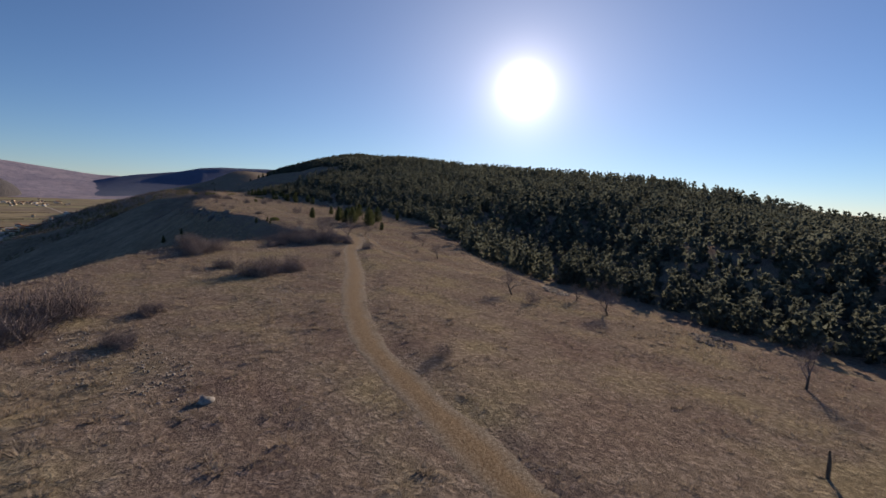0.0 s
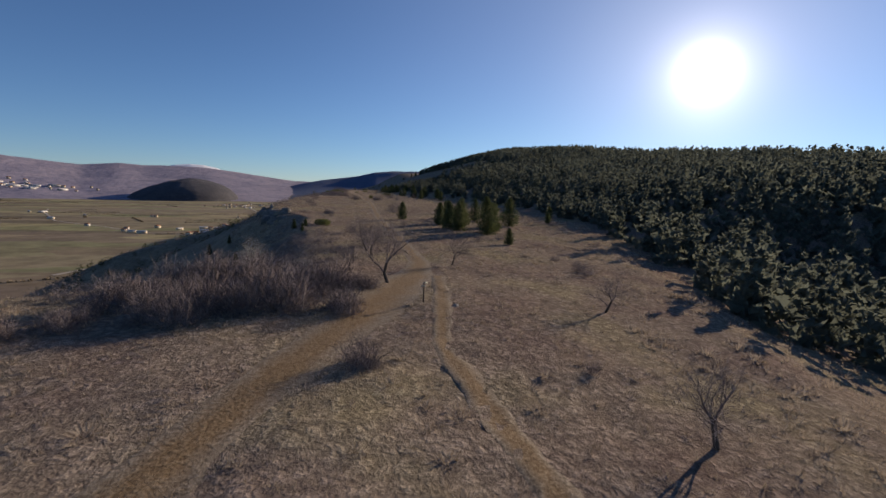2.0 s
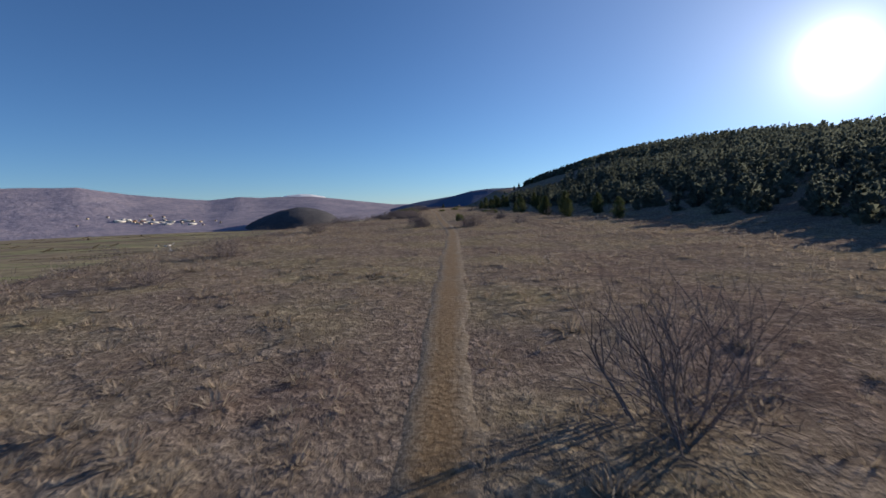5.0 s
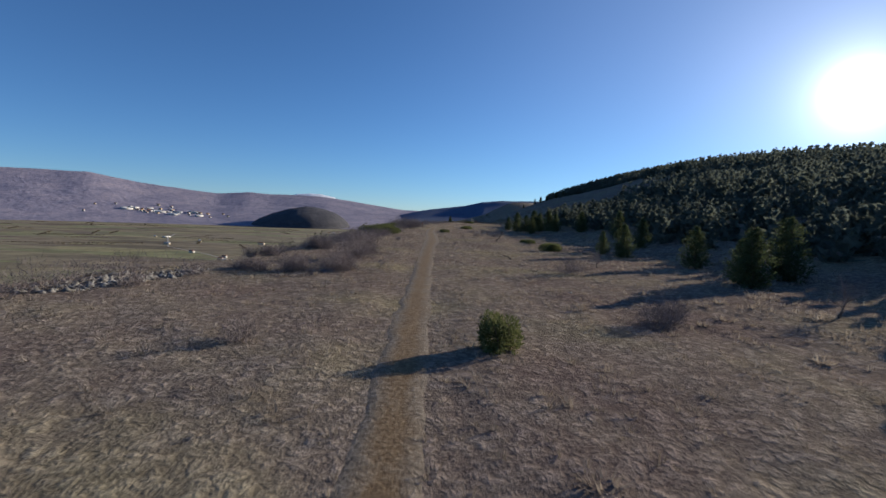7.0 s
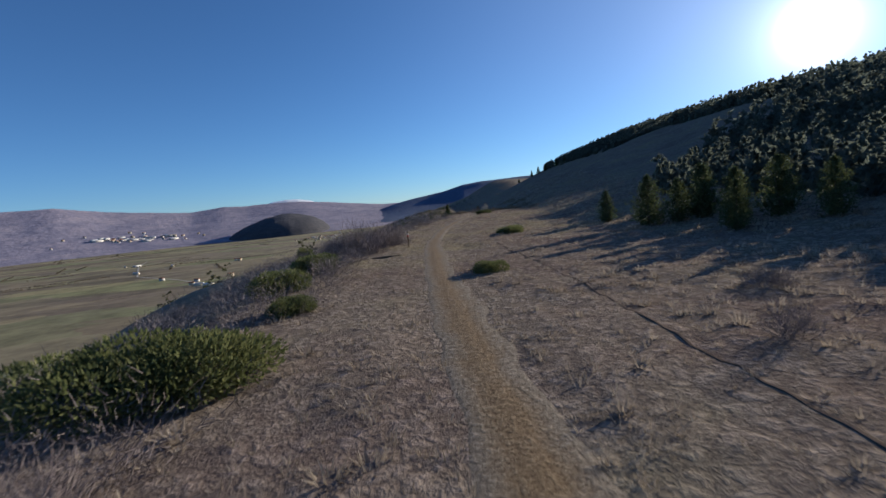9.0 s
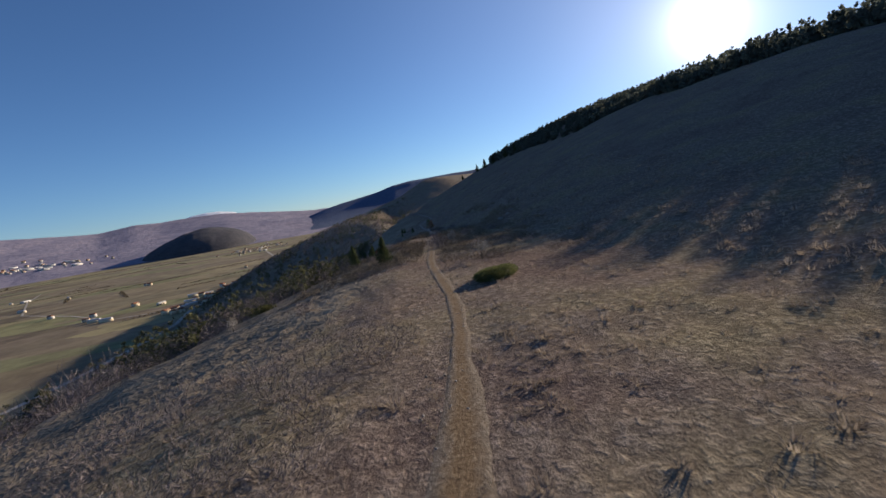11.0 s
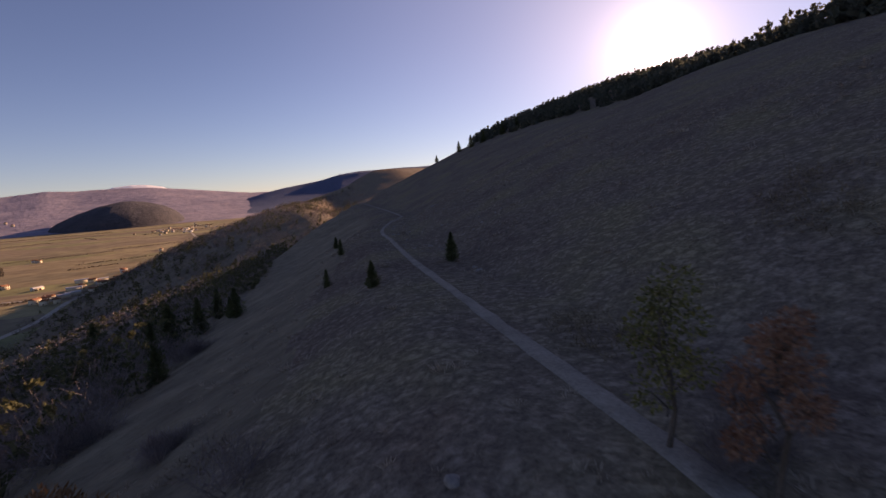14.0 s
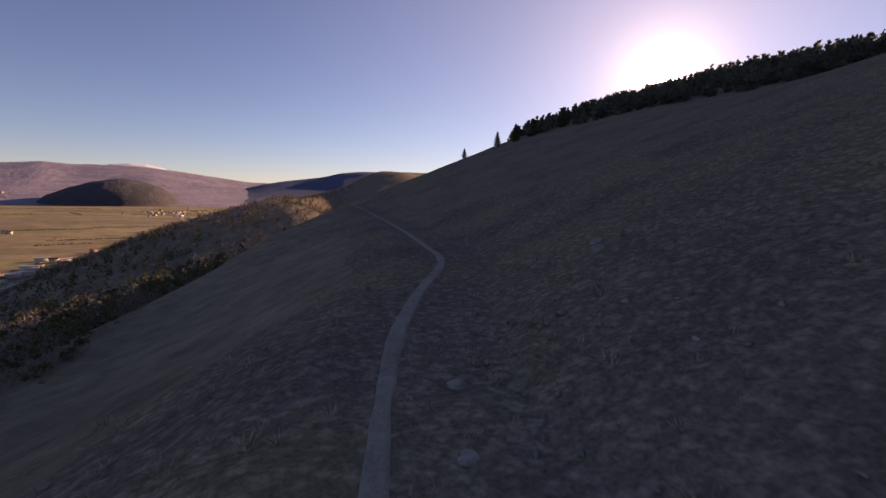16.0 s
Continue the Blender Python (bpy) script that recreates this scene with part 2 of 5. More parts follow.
def ground_z(x, y, rough=True):
    """Height of the land: a grassy shoulder along the trail, a scarp to the valley on its west, a wooded hill on its east."""
    x, y = np.asarray(x, float), np.asarray(y, float)
    xt, zt = trail_x(y), curve(TRAIL_Z, y)
    s = x - xt
    lip, sl, toe = curve(LIP, y), curve(LEFT_SLOPE, y), curve(TOE, y)
    d = np.maximum(-s - lip, 0)
    far_part = smooth(290, 330, y)
    brow = 26.0 - 10.0 * far_part
    near_d = np.minimum(d, brow)
    soft = near_d * near_d / (near_d + 2.0)
    z = zt - soft * sl - (0.52 - 0.22 * far_part) * np.maximum(d - brow, 0) - 0.16 * far_part * np.maximum(d - 120.0, 0)
    # gentle fall across the meadow to the right in the first stretch
    z = z - 0.085 * np.clip(s - 3, 0, 30) * (1 - smooth(60, 105, y))
    # a spur ends in a brow, past which the slope drops into a wooded hollow
    q = np.maximum(-0.87 * (x - 54) + 0.49 * (y - 426), 0) * smooth(400, 440, y)
    z = z - 11.0 * (1 - np.exp(-q * q / (q + 4.0) / 17.0)) * (1 - smooth(560, 780, y)) * (s < 40)
    # Unseen land behind the brow, lowered further to let sun onto the woods.
    q = np.maximum(q, 0.8 * (y - 572))
    z = z - 27.0 * (1 - np.exp(-q / 25.0)) * smooth(-30, 30, s) * smooth(500, 580, y) * (1 - smooth(1000, 1300, y))
    # hill
    cx, cz = np.interp(y, *np.array(CREST_X, float).T), curve(CREST_Z, y)
    r = np.clip((s - toe) / np.maximum(cx - xt - toe, 1), 0, 1)
    dip = -5.0 * (1 - smooth(70, 120, y)) * np.sin(np.pi * np.clip(r * 3, 0, 1))
    prof = np.where(r > 0, 1 - (1 - r) ** (1.2 + 0.48 * smooth(292, 322, y) + 0.27 * smooth(325, 345, y) - 0.6 * smooth(420, 480, y)), 0)
    z = z + (cz - zt) * prof + dip
    over = np.maximum(x - cx, 0)
    z = z - 0.03 * over
    z = np.maximum(z, VALLEY)
    if rough:
        away = smooth(0.8, 2.0, np.abs(s))
        near = 1 - smooth(60, 200, np.abs(s))
        tuss = np.abs(grain(x, y, 1.0, 2, 2))
        z = z + near * away * (0.10 * grain(x, y, 5.0, 1) + 0.08 - 0.22 * tuss * (0.7 + 0.6 * grain(x, y, 9.0, 6)))
        wild = smooth(2, 25, -s - lip) * smooth(VALLEY + 1, VALLEY + 15, z) + smooth(5, 60, s - toe)
        z = z + wild * 1.6 * grain(x, y, 34.0, 3, 4)
        z = z + 1.5 * grain(x, y, 300.0, 4) * smooth(VALLEY + 3, VALLEY, z)
    return z


def gz(x, y):
    return float(ground_z(np.array([x]), np.array([y]))[0])


def steps(*spans):
    out = []
    for a, b, d in spans:
        out += list(np.arange(a, b, d))
    return np.array(out)


def grid_object(name, xs, ys, zf, mats, pick=None, kind="structure", label="", category="", along=None):
    X, Y = np.meshgrid(xs, ys)
    if along is not None:
        X = X + along(Y)
    Z = zf(X, Y)
    nx, ny = len(xs), len(ys)
    me = bpy.data.meshes.new(name)
    i = (np.arange(ny - 1)[:, None] * nx + np.arange(nx - 1)[None, :]).ravel()
    quads = np.stack([i, i + 1, i + nx + 1, i + nx], 1)
    me.vertices.add(nx * ny)
    me.vertices.foreach_set("co", np.stack([X, Y, Z], -1).ravel())
    me.loops.add(quads.size)
    me.polygons.add(len(quads))
    me.loops.foreach_set("vertex_index", quads.ravel())
    me.polygons.foreach_set("loop_start", np.arange(0, quads.size, 4))
    for m in mats:
        me.materials.append(m)
    if pick is not None:
        c = [np.asarray(q).ravel()[quads].mean(1) for q in (X, Y, Z)]
        me.polygons.foreach_set("material_index", pick(*c).astype(int))
    me.polygons.foreach_set("use_smooth", np.ones(len(quads), bool))
    me.update(calc_edges=True)
    me.validate()
    return tagged(new(name, me), label, category, kind=kind)


def fields_material():
    m, n, l, b = material("valley_fields", 0.95)
    pos = world_pos(n)
    mp = n.new("ShaderNodeMapping")
    mp.inputs["Rotation"].default_value = (0, 0, radians(24))
    mp.inputs["Scale"].default_value = (1 / 190.0, 1 / 70.0, 0.0)
    l.new(pos, mp.inputs[0])
    warp = noise_node(n, l, 1.6, 2.0, 0.5, mp.outputs[0])
    v = n.new("ShaderNodeTexVoronoi")
    v.distance = "CHEBYCHEV"
    v.inputs["Scale"].default_value = 1.0
    add = n.new("ShaderNodeMixRGB")
    add.blend_type = "ADD"
    add.inputs[0].default_value = 0.35
    l.new(mp.outputs[0], add.inputs[1])
    l.new(warp.outputs["Color"], add.inputs[2])
    l.new(add.outputs[0], v.inputs["Vector"])
    sep = n.new("ShaderNodeSeparateColor")
    l.new(v.outputs["Color"], sep.inputs[0])
    r = ramp_node(n, l, sep.outputs[0], [(0.0, (0.105, 0.076, 0.052)), (0.20, (0.265, 0.200, 0.125)), (0.40, (0.345, 0.285, 0.145)), (0.58, (0.185, 0.205, 0.088)), (0.76, (0.28, 0.218, 0.138)), (1.0, (0.15, 0.112, 0.082))])
    big = noise_node(n, l, 0.0035, 4.0, 0.6, pos)
    br = ramp_node(n, l, big.outputs[0], [(0.35, (0.21, 0.158, 0.118)), (0.62, (0.20, 0.190, 0.090))])
    small = noise_node(n, l, 0.03, 6.0, 0.7, pos)
    sr = ramp_node(n, l, small.outputs[0], [(0.35, (0.62, 0.62, 0.62)), (0.60, (1.06, 1.10, 1.08))])
    c = mix_node(n, l, 0.30, r.outputs[0], br.outputs[0])
    l.new(mix_node(n, l, 1.0, c, sr.outputs[0], "MULTIPLY"), b.inputs["Base Color"])
    return m


FIELDS = fields_material()


def pick_ground(x, y, z):
    s = x - trail_x(y)
    lip = curve(LIP, y)
    out = np.zeros(len(x))
    out[(s < -lip - 4 + 2 * grain(x, y, 8.0, 7)) | (s > 150)] = 2
    out[z < VALLEY + 4] = 1
    return out


def bend(y):
    """The sheet's columns run along the trail, and straight past the hill."""
    return trail_x(np.minimum(y, 620.0))


ss = steps((-4800, -1000, 130), (-1000, -300, 40), (-300, -70, 8), (-70, -26, 2.0), (-26, -13, 0.8), (-13, 13, 0.42), (13, 30, 0.8), (30, 70, 2.0), (70, 200, 6), (200, 1000, 40), (1000, 4701, 170))
ys = steps((-2600, -400, 150), (-400, -60, 20), (-60, -6, 3), (-6, 432, 0.5), (432, 560, 2.0), (560, 1100, 8), (1100, 2000, 30), (2000, 4750, 110))
grid_object("ground", ss, ys, ground_z, [GRASS, FIELDS, SCRUB], pick_ground, label="dry winter grassland falling to a valley of fields", category="ground", along=bend)

GRAVEL = mottled("pale_gravel", [(0.30, (0.160, 0.140, 0.115)), (0.50, (0.265, 0.234, 0.195)), (0.70, (0.39, 0.350, 0.300))], 1.2, 16.0, 0.95, 0.7, 0.04)


# ---- trails ----
def strip(name, centre_x, y0, y1, half, mat, label, category, seed, lift=0.022, step=0.5):
    ys = np.arange(y0, y1, step)
    cols = np.array([-1, -0.8, -0.5, -0.2, 0.2, 0.5, 0.8, 1.0])
    hw = half(ys) * (1 + 0.2 * grain(ys, ys * 0, 6.0, seed))
    cx = centre_x(ys)
    tx = np.gradient(cx, ys)
    ax, ay = 1 / np.hypot(1, tx), -tx / np.hypot(1, tx)
    wob = [0.16 * grain(ys, ys * 0 + 5 * k, 1.1, seed + k) for k in (1, 2)]
    rows = []
    for c in cols:
        e = c * hw + wob[int(c > 0)] * abs(c) * np.minimum(hw / 0.5, 1.5)
        x, y = cx + ax * e, ys + ay * e
        rows.append(np.stack([x, y, ground_z(x, y) + lift - (lift + 0.008) * (abs(c) > 0.9) - 0.02 * (abs(abs(c) - 0.5) < 0.1) * (hw > 0.6)], 1))
    v, m = np.stack(rows, 1).reshape(-1, 3), len(cols)
    f = [(i * m + j, i * m + j + 1, (i + 1) * m + j + 1, (i + 1) * m + j) for i in range(len(ys) - 1) for j in range(m - 1)]
    me = bpy.data.meshes.new(name)
    me.from_pydata(v.tolist(), [], f)
    me.polygons.foreach_set("use_smooth", np.ones(len(f), bool))
    me.materials.append(mat)
    me.attributes.new("edge", "FLOAT", "POINT").data.foreach_set("value", np.tile(np.abs(cols), len(ys)))
    return tagged(new(name, me), label, category, kind="structure")


RUT = mottled("dark_rut_earth", [(0.30, (0.075, 0.058, 0.047)), (0.60, (0.150, 0.116, 0.090))], 1.0, 8.0, 0.95, 0.8, 0.03, gloss=0.0)
strip("trail", trail_x, -20, 343.5, lambda y: 0.86 - 0.30 * smooth(68, 85, y) + 0.24 * smooth(205, 222, y) - 0.24 * smooth(238, 256, y) - 0.25 * smooth(278, 292, y) + 0.9 * np.exp(-((y - 66) / 5.0) ** 2), TRAIL, "narrow ochre dirt trail worn through dry grass", "trail", 8)
strip("trail_gravel", trail_x, 343, 520, lambda y: 0.20 + 0 * y, GRAVEL, "pale gravel footpath cut across the shaded hillside", "trail", 18)
strip("trail_branch", lambda y: np.interp(y, [36, 41, 45, 50, 58, 66, 73], [36.5, 33.3, 32.0, 31.0, 31.1, 33.4, 35]), 36, 70, lambda y: 0.42 + 0 * y, TRAIL, "faint side track of bare earth", "trail", 28, 0.015)
strip("trail_rut", lambda y: np.interp(y, [205, 216, 222, 239, 255, 262], [52.6, 51.6, 51.2, 52.7, 53.3, 53]), 205, 260, lambda y: 0.04 + 0 * y, RUT, "thin dark single-track rut in the grass", "trail", 38, 0.012)


# ---- building helpers ----
class Soup:
    """Gathers vertices and faces for one mesh."""

    def __init__(self):
        self.v, self.f, self.n = [], [], 0

    def add(self, verts, faces):
        verts = np.asarray(verts, float).reshape(-1, 3)
        self.v.append(verts)
        self.f.append(np.asarray(faces, int) + self.n)
        self.n += len(verts)

    def mesh(self, name, mat, smooth_shade=False):
        me = bpy.data.meshes.new(name)
        v = np.concatenate(self.v)
        size = [f.shape[1] for f in self.f for _ in range(len(f))]
        flat = np.concatenate([f.ravel() for f in self.f])
        me.vertices.add(len(v))
        me.vertices.foreach_set("co", v.ravel())
        me.loops.add(len(flat))
        me.loops.foreach_set("vertex_index", flat)
        me.polygons.add(len(size))
        me.polygons.foreach_set("loop_start", np.concatenate([[0], np.cumsum(size)[:-1]]))
        if smooth_shade:
            me.polygons.foreach_set("use_smooth", np.ones(len(size), bool))
        me.materials.append(mat)
        me.update(calc_edges=True)
        return me


def part(name, soup, mat, parent, label="", smooth_shade=False):
    ob = new(name, soup.mesh(name, mat, smooth_shade))
    ob.parent = parent
    return tagged(ob, label)


def stuff(name, soup, mat, label, category):
    return tagged(new(name, soup.mesh(name, mat)), label, category, kind="stuff")


def thing(name, label, category, group=""):
    return tagged(new(name), label, category, group)


def tube(soup, p, q, r0, r1, n=5):
    p, q = np.asarray(p, float), np.asarray(q, float)
    d = q - p
    d = d / (np.linalg.norm(d) + 1e-9)
    a = np.cross(d, [0.3, 0.9, 0.2])
    a = a / (np.linalg.norm(a) + 1e-9)
    b = np.cross(d, a)
    t = np.linspace(0, 2 * np.pi, n, endpoint=False)[:, None]
    ring = np.cos(t) * a + np.sin(t) * b
    soup.add(np.concatenate([p + ring * r0, q + ring * r1]), [(i, (i + 1) % n, n + (i + 1) % n, n + i) for i in range(n)])


def sprays(soup, rs, base, out, length, width):
    """Leaf sprays: one slim pointed blade each, from base along out."""
    k = len(base)
    side = np.cross(out, rs.normal(size=(k, 3)))
    side /= np.linalg.norm(side, axis=1)[:, None] + 1e-9
    side = side * width[:, None]
    root = base + out * (0.12 * length)[:, None]
    v = np.stack([root + side, base + out * length[:, None], root - side], 1).reshape(-1, 3)
    i = np.arange(k) * 3
    soup.add(v, np.stack([i, i + 1, i + 2], 1))


def conifer_crown(soup, rs, at, h, r, count, size, bare=0.12, power=0.8, slim=0.3):
    """An uneven crown: branches of differing length round the stem, each with a tuft of needle sprays."""
    nb = max(9, count // 22)
    bu = (np.arange(nb) + rs.rand(nb)) / nb
    ba = np.arange(nb) * 2.4 + rs.normal(size=nb) * 0.5
    br = r * np.minimum((1 - bu) ** power, 0.55 + 2.2 * bu) * rs.uniform(0.4, 1.3, nb)
    tips = np.stack([np.cos(ba) * br, np.sin(ba) * br, h * (bare + (1 - bare) * bu) + 0.10 * br], 1)
    stem = np.stack([0 * bu, 0 * bu, h * (bare + (1 - bare) * bu) - 0.18 * br], 1)
    k = rs.randint(0, nb, count)
    u = np.sqrt(rs.rand(count))[:, None]
    c = stem[k] * (1 - u) + tips[k] * u + rs.normal(size=(count, 3)) * (0.05 * h * (0.35 + 0.65 * (1 - bu[k])))[:, None]
    out = np.stack([np.cos(ba[k]), np.sin(ba[k]), 0.55 + 0.4 * rs.rand(count)], 1) + 0.6 * rs.normal(size=(count, 3))
    out /= np.linalg.norm(out, axis=1)[:, None]
    ln = size * (0.7 + 0.6 * rs.rand(count)) * (0.6 + 0.4 * (1 - bu[k]))
    sprays(soup, rs, c + np.asarray(at) - out * (0.4 * ln)[:, None], out, ln, ln * slim)


def make_conifer(h, r, seed, label, mat=None, count=1500, name="pine_tree", category="pine tree", group="pines on the meadow", power=0.8):
    rs = np.random.RandomState(seed)
    ob = thing(name, label, category, group)
    trunk = Soup()
    pts = [np.array([0.04 * rs.randn() * k, 0.04 * rs.randn() * k, h * k / 5 - 0.1 * (k == 0)]) for k in range(6)]
    for k in range(5):
        tube(trunk, pts[k], pts[k + 1], 0.028 * h * (1 - k / 5.3), 0.028 * h * (1 - (k + 1) / 5.3), 7)
    part("trunk", trunk, BARK, ob)
    crown = Soup()
    conifer_crown(crown, rs, (0, 0, 0), h, 0.9 * r, int(count * 2.0), 0.115 * h ** 0.6, 0.06, power, 0.17)
    part("crown", crown, mat or NEEDLES, ob)
    return ob


def grow(soup, twigs, rs, p, d, length, r, depth, spread, up=0.25):
    """A forked branch of tapering pieces; the last forks are thin twigs."""
    p, d = np.asarray(p, float), np.asarray(d, float)
    segs = 3 if depth > 1 else 2
    for k in range(segs):
        d = d + 0.22 * rs.normal(size=3) + np.array([0, 0, up * 0.25])
        d /= np.linalg.norm(d)
        q = p + d * length / segs
        r2 = r * 0.82
        tube(soup if depth > 1 else twigs, p, q, r, r2, 5 if depth > 2 else 3)
        if depth > 0:
            for _ in range(2 if k else 1):
                side = rs.normal(size=3)
                nd = d + spread * side / np.linalg.norm(side) + np.array([0, 0, up])
                nd /= np.linalg.norm(nd)
                grow(soup, twigs, rs, q, nd, length * (0.55 + 0.2 * rs.rand()), r2 * 0.6, depth - 1, spread, up)
        p, r = q, r2


def bare_clump(soup, rs, at, h, w, twigs, thick=1.0):
    """A dome of short fine twigs pointing every way, mostly up and out."""
    d = rs.normal(size=(twigs, 3))
    d[:, 2] = np.abs(d[:, 2])
    d /= np.linalg.norm(d, axis=1)[:, None]
    base = d * np.array([w * 0.5, w * 0.5, h * 0.8]) * (rs.rand(twigs) ** 0.6)[:, None]
    out = d * 0.6 + np.array([0, 0, 0.3]) + 0.6 * rs.normal(size=(twigs, 3))
    out /= np.linalg.norm(out, axis=1)[:, None]
    ln = h * (0.12 + 0.22 * rs.rand(twigs))
    sprays(soup, rs, base + np.asarray(at), out, ln, (0.003 * h + 0.004) * thick + 0 * ln)


TWIG = mottled("bare_twigs", [(0.30, (0.110, 0.088, 0.088)), (0.55, (0.205, 0.172, 0.166)), (0.75, (0.33, 0.285, 0.265))], 1.5, 10.0, 0.95, 0.0, 0.0, 0.3)
PALE_TWIG = mottled("pale_twigs", [(0.30, (0.20, 0.18, 0.155)), (0.70, (0.46, 0.43, 0.38))], 1.5, 10.0, 0.95, 0.0, 0.0, 0.2)


def make_bare_tree(h, seed, label, twig_mat=None, depth=4, lean=(0.1, 0.0), name="bare_tree", spread=0.85):
    rs = np.random.RandomState(seed)
    ob = thing(name, label, "tree", "bare trees on the meadow")
    trunk = Soup()
    top = np.array([lean[0] * h * 0.33, lean[1] * h * 0.33, 0.33 * h])
    mid = top * 0.5 + np.array([0.03 * h * rs.randn(), 0.03 * h * rs.randn(), 0])
    tube(trunk, (0, 0, -0.12), mid, 0.036 * h, 0.028 * h, 8)
    tube(trunk, mid, top, 0.028 * h, 0.024 * h, 8)
    part("trunk", trunk, BARK, ob)
    for k in range(4):
        a, limb = rs.rand() * 6.28, Soup()
        grow(limb, limb, rs, top if k else mid, (math.cos(a) * 0.7, math.sin(a) * 0.7, 0.8), h * 0.42, 0.016 * h, depth - 1, spread)
        part("limb", limb, twig_mat or TWIG, ob)
    crown = Soup()
    bare_clump(crown, rs, (lean[0] * h * 0.45, lean[1] * h * 0.45, 0.42 * h), 0.62 * h, 0.95 * h, 650, 0.55)
    tagged(part("crown", crown, twig_mat or TWIG, ob), kind="stuff")
    return ob


def make_bare_bush(h, seed, label, stems=13, mat=None, name="bare_bush", group="bare shrubs"):
    rs = np.random.RandomState(seed)
    ob = thing(name, label, "shrub", group)
    for k in range(stems):
        a, o, stem = rs.rand() * 6.28, 0.35 * h * math.sqrt(rs.rand()), Soup()
        grow(stem, stem, rs, (math.cos(a) * o, math.sin(a) * o, -0.05), (math.cos(a) * 0.55, math.sin(a) * 0.55, 0.9), h * 0.55, 0.011 * h, 2, 0.75)
        part("stem", stem, mat or TWIG, ob)
    haze = Soup()
    bare_clump(haze, rs, (0, 0, 0.02), 0.95 * h, 1.25 * h, 900, 0.7)
    tagged(part("crown", haze, mat or TWIG, ob), kind="stuff")
    return ob


def make_leafy_bush(w, h, seed, label, mat, count=3000, size=0.13, name="juniper_bush", category="shrub", group="juniper bushes"):
    rs = np.random.RandomState(seed)
    ob = thing(name, label, category, group)
    lobes = [(0.55 * w * rs.uniform(-0.6, 0.6), 0.42 * w * rs.uniform(-0.6, 0.6), rs.uniform(0.45, 0.75)) for _ in range(9)]
    for lx, ly, k in lobes:
        wood, leaves = Soup(), Soup()
        tube(wood, (lx * 0.3, ly * 0.3, -0.05), (lx, ly, h * k * 0.8), 0.03, 0.01, 5)
        m = count // len(lobes)
        d = rs.normal(size=(m, 3))
        d /= np.linalg.norm(d, axis=1)[:, None]
        rad = np.array([0.3 * w, 0.3 * w, 0.55 * h * k]) * (0.75 + 0.3 * rs.rand(m))[:, None]
        c = np.array([lx, ly, 0.48 * h * k]) + d * rad
        c[:, 2] = np.maximum(c[:, 2], 0.02)
        out = d + np.array([0, 0, 0.5]) + 0.4 * rs.normal(size=(m, 3))
        out /= np.linalg.norm(out, axis=1)[:, None]
        ln = size * (0.6 + 0.8 * rs.rand(m))
        sprays(leaves, rs, c, out, ln, ln * 0.22)
        tagged(part("bough", leaves, mat, ob), kind="stuff")
        part("stem", wood, BARK, ob)
    return ob


def place(ob, x, y, turn=0.0, scale=1.0, sink=0.0):
    ob.matrix_basis = Matrix.Translation((x, y, gz(x, y) - sink)) @ pose(0, 0, 0, 0, 0, turn) @ Matrix.Diagonal((scale, scale, scale, 1))
    return ob


def put_copy(ob, x, y, turn=0.0, scale=1.0, sink=0.0, tall=1.0):
    c = copy_thing(ob, Matrix.Identity(4))
    c.matrix_basis = Matrix.Translation((x, y, gz(x, y) - sink)) @ pose(0, 0, 0, 0, 0, turn) @ Matrix.Diagonal((scale, scale, scale * tall, 1))
    return c


def spread_out(variants, spots, seed, base=1.0):
    """The first spots take the variants themselves, the others copies. Spots: x, y, height."""
    rs = random.Random(seed)
    for i, (x, y, h) in enumerate(spots):
        ob, hv = variants[i % len(variants)]
        k = h / hv
        turn = rs.uniform(0, 360)
        if i < len(variants):
            place(ob, x, y, turn, k, 0.03)
        else:
            put_copy(ob, x, y, turn, k, 0.03, rs.uniform(0.92, 1.08))


# ---- distant land ----
def range_z(x, y, centre, profile, r_foot, r_crest, seed, foot_z, rough):
    dx, dy = np.asarray(x, float) - centre[0], np.asarray(y, float) - centre[1]
    r, A = np.hypot(dx, dy), np.degrees(np.arctan2(-dx, dy))
    U = (r - r_foot) / (r_crest - r_foot)
    k, v = np.array(profile, float).T
    crest = np.tan(np.radians(np.interp(A, k, v))) * r_crest
    rise = np.where(U < 1, np.clip(U, 0, 1) ** 1.35, 1 - 1.2 * (U - 1))
    return foot_z + (crest - foot_z) * rise + rough * grain(x, y, 420.0, seed, 5) * np.sin(np.pi * np.clip(U, 0, 1) ** 0.7) + 0.25 * rough * grain(x, y, 110.0, seed + 1, 3) * np.clip(U * 3, 0, 1)


def azimuth_range(name, centre, profile, r_foot, r_crest, a0, a1, mat, seed, label, foot_z, rough=14.0, na=260, nr=26):
    """A range of hills seen round a far arc: profile gives crest elevations in degrees by bearing."""
    az = np.radians(np.linspace(a0, a1, na))
    A, U = np.meshgrid(az, np.linspace(0, 1.25, nr))
    r = r_foot + (r_crest - r_foot) * U
    x, y = centre[0] - np.sin(A) * r, centre[1] + np.cos(A) * r
    z = range_z(x, y, centre, profile, r_foot, r_crest, seed, foot_z, rough)
    i = (np.arange(nr - 1)[:, None] * na + np.arange(na - 1)[None, :]).ravel()
    f = np.stack([i, i + na, i + na + 1, i + 1], 1)
    s = Soup()
    s.add(np.stack([x, y, z], -1), f)
    return tagged(new(name, s.mesh(name, mat, True)), label, "mountains", kind="structure")


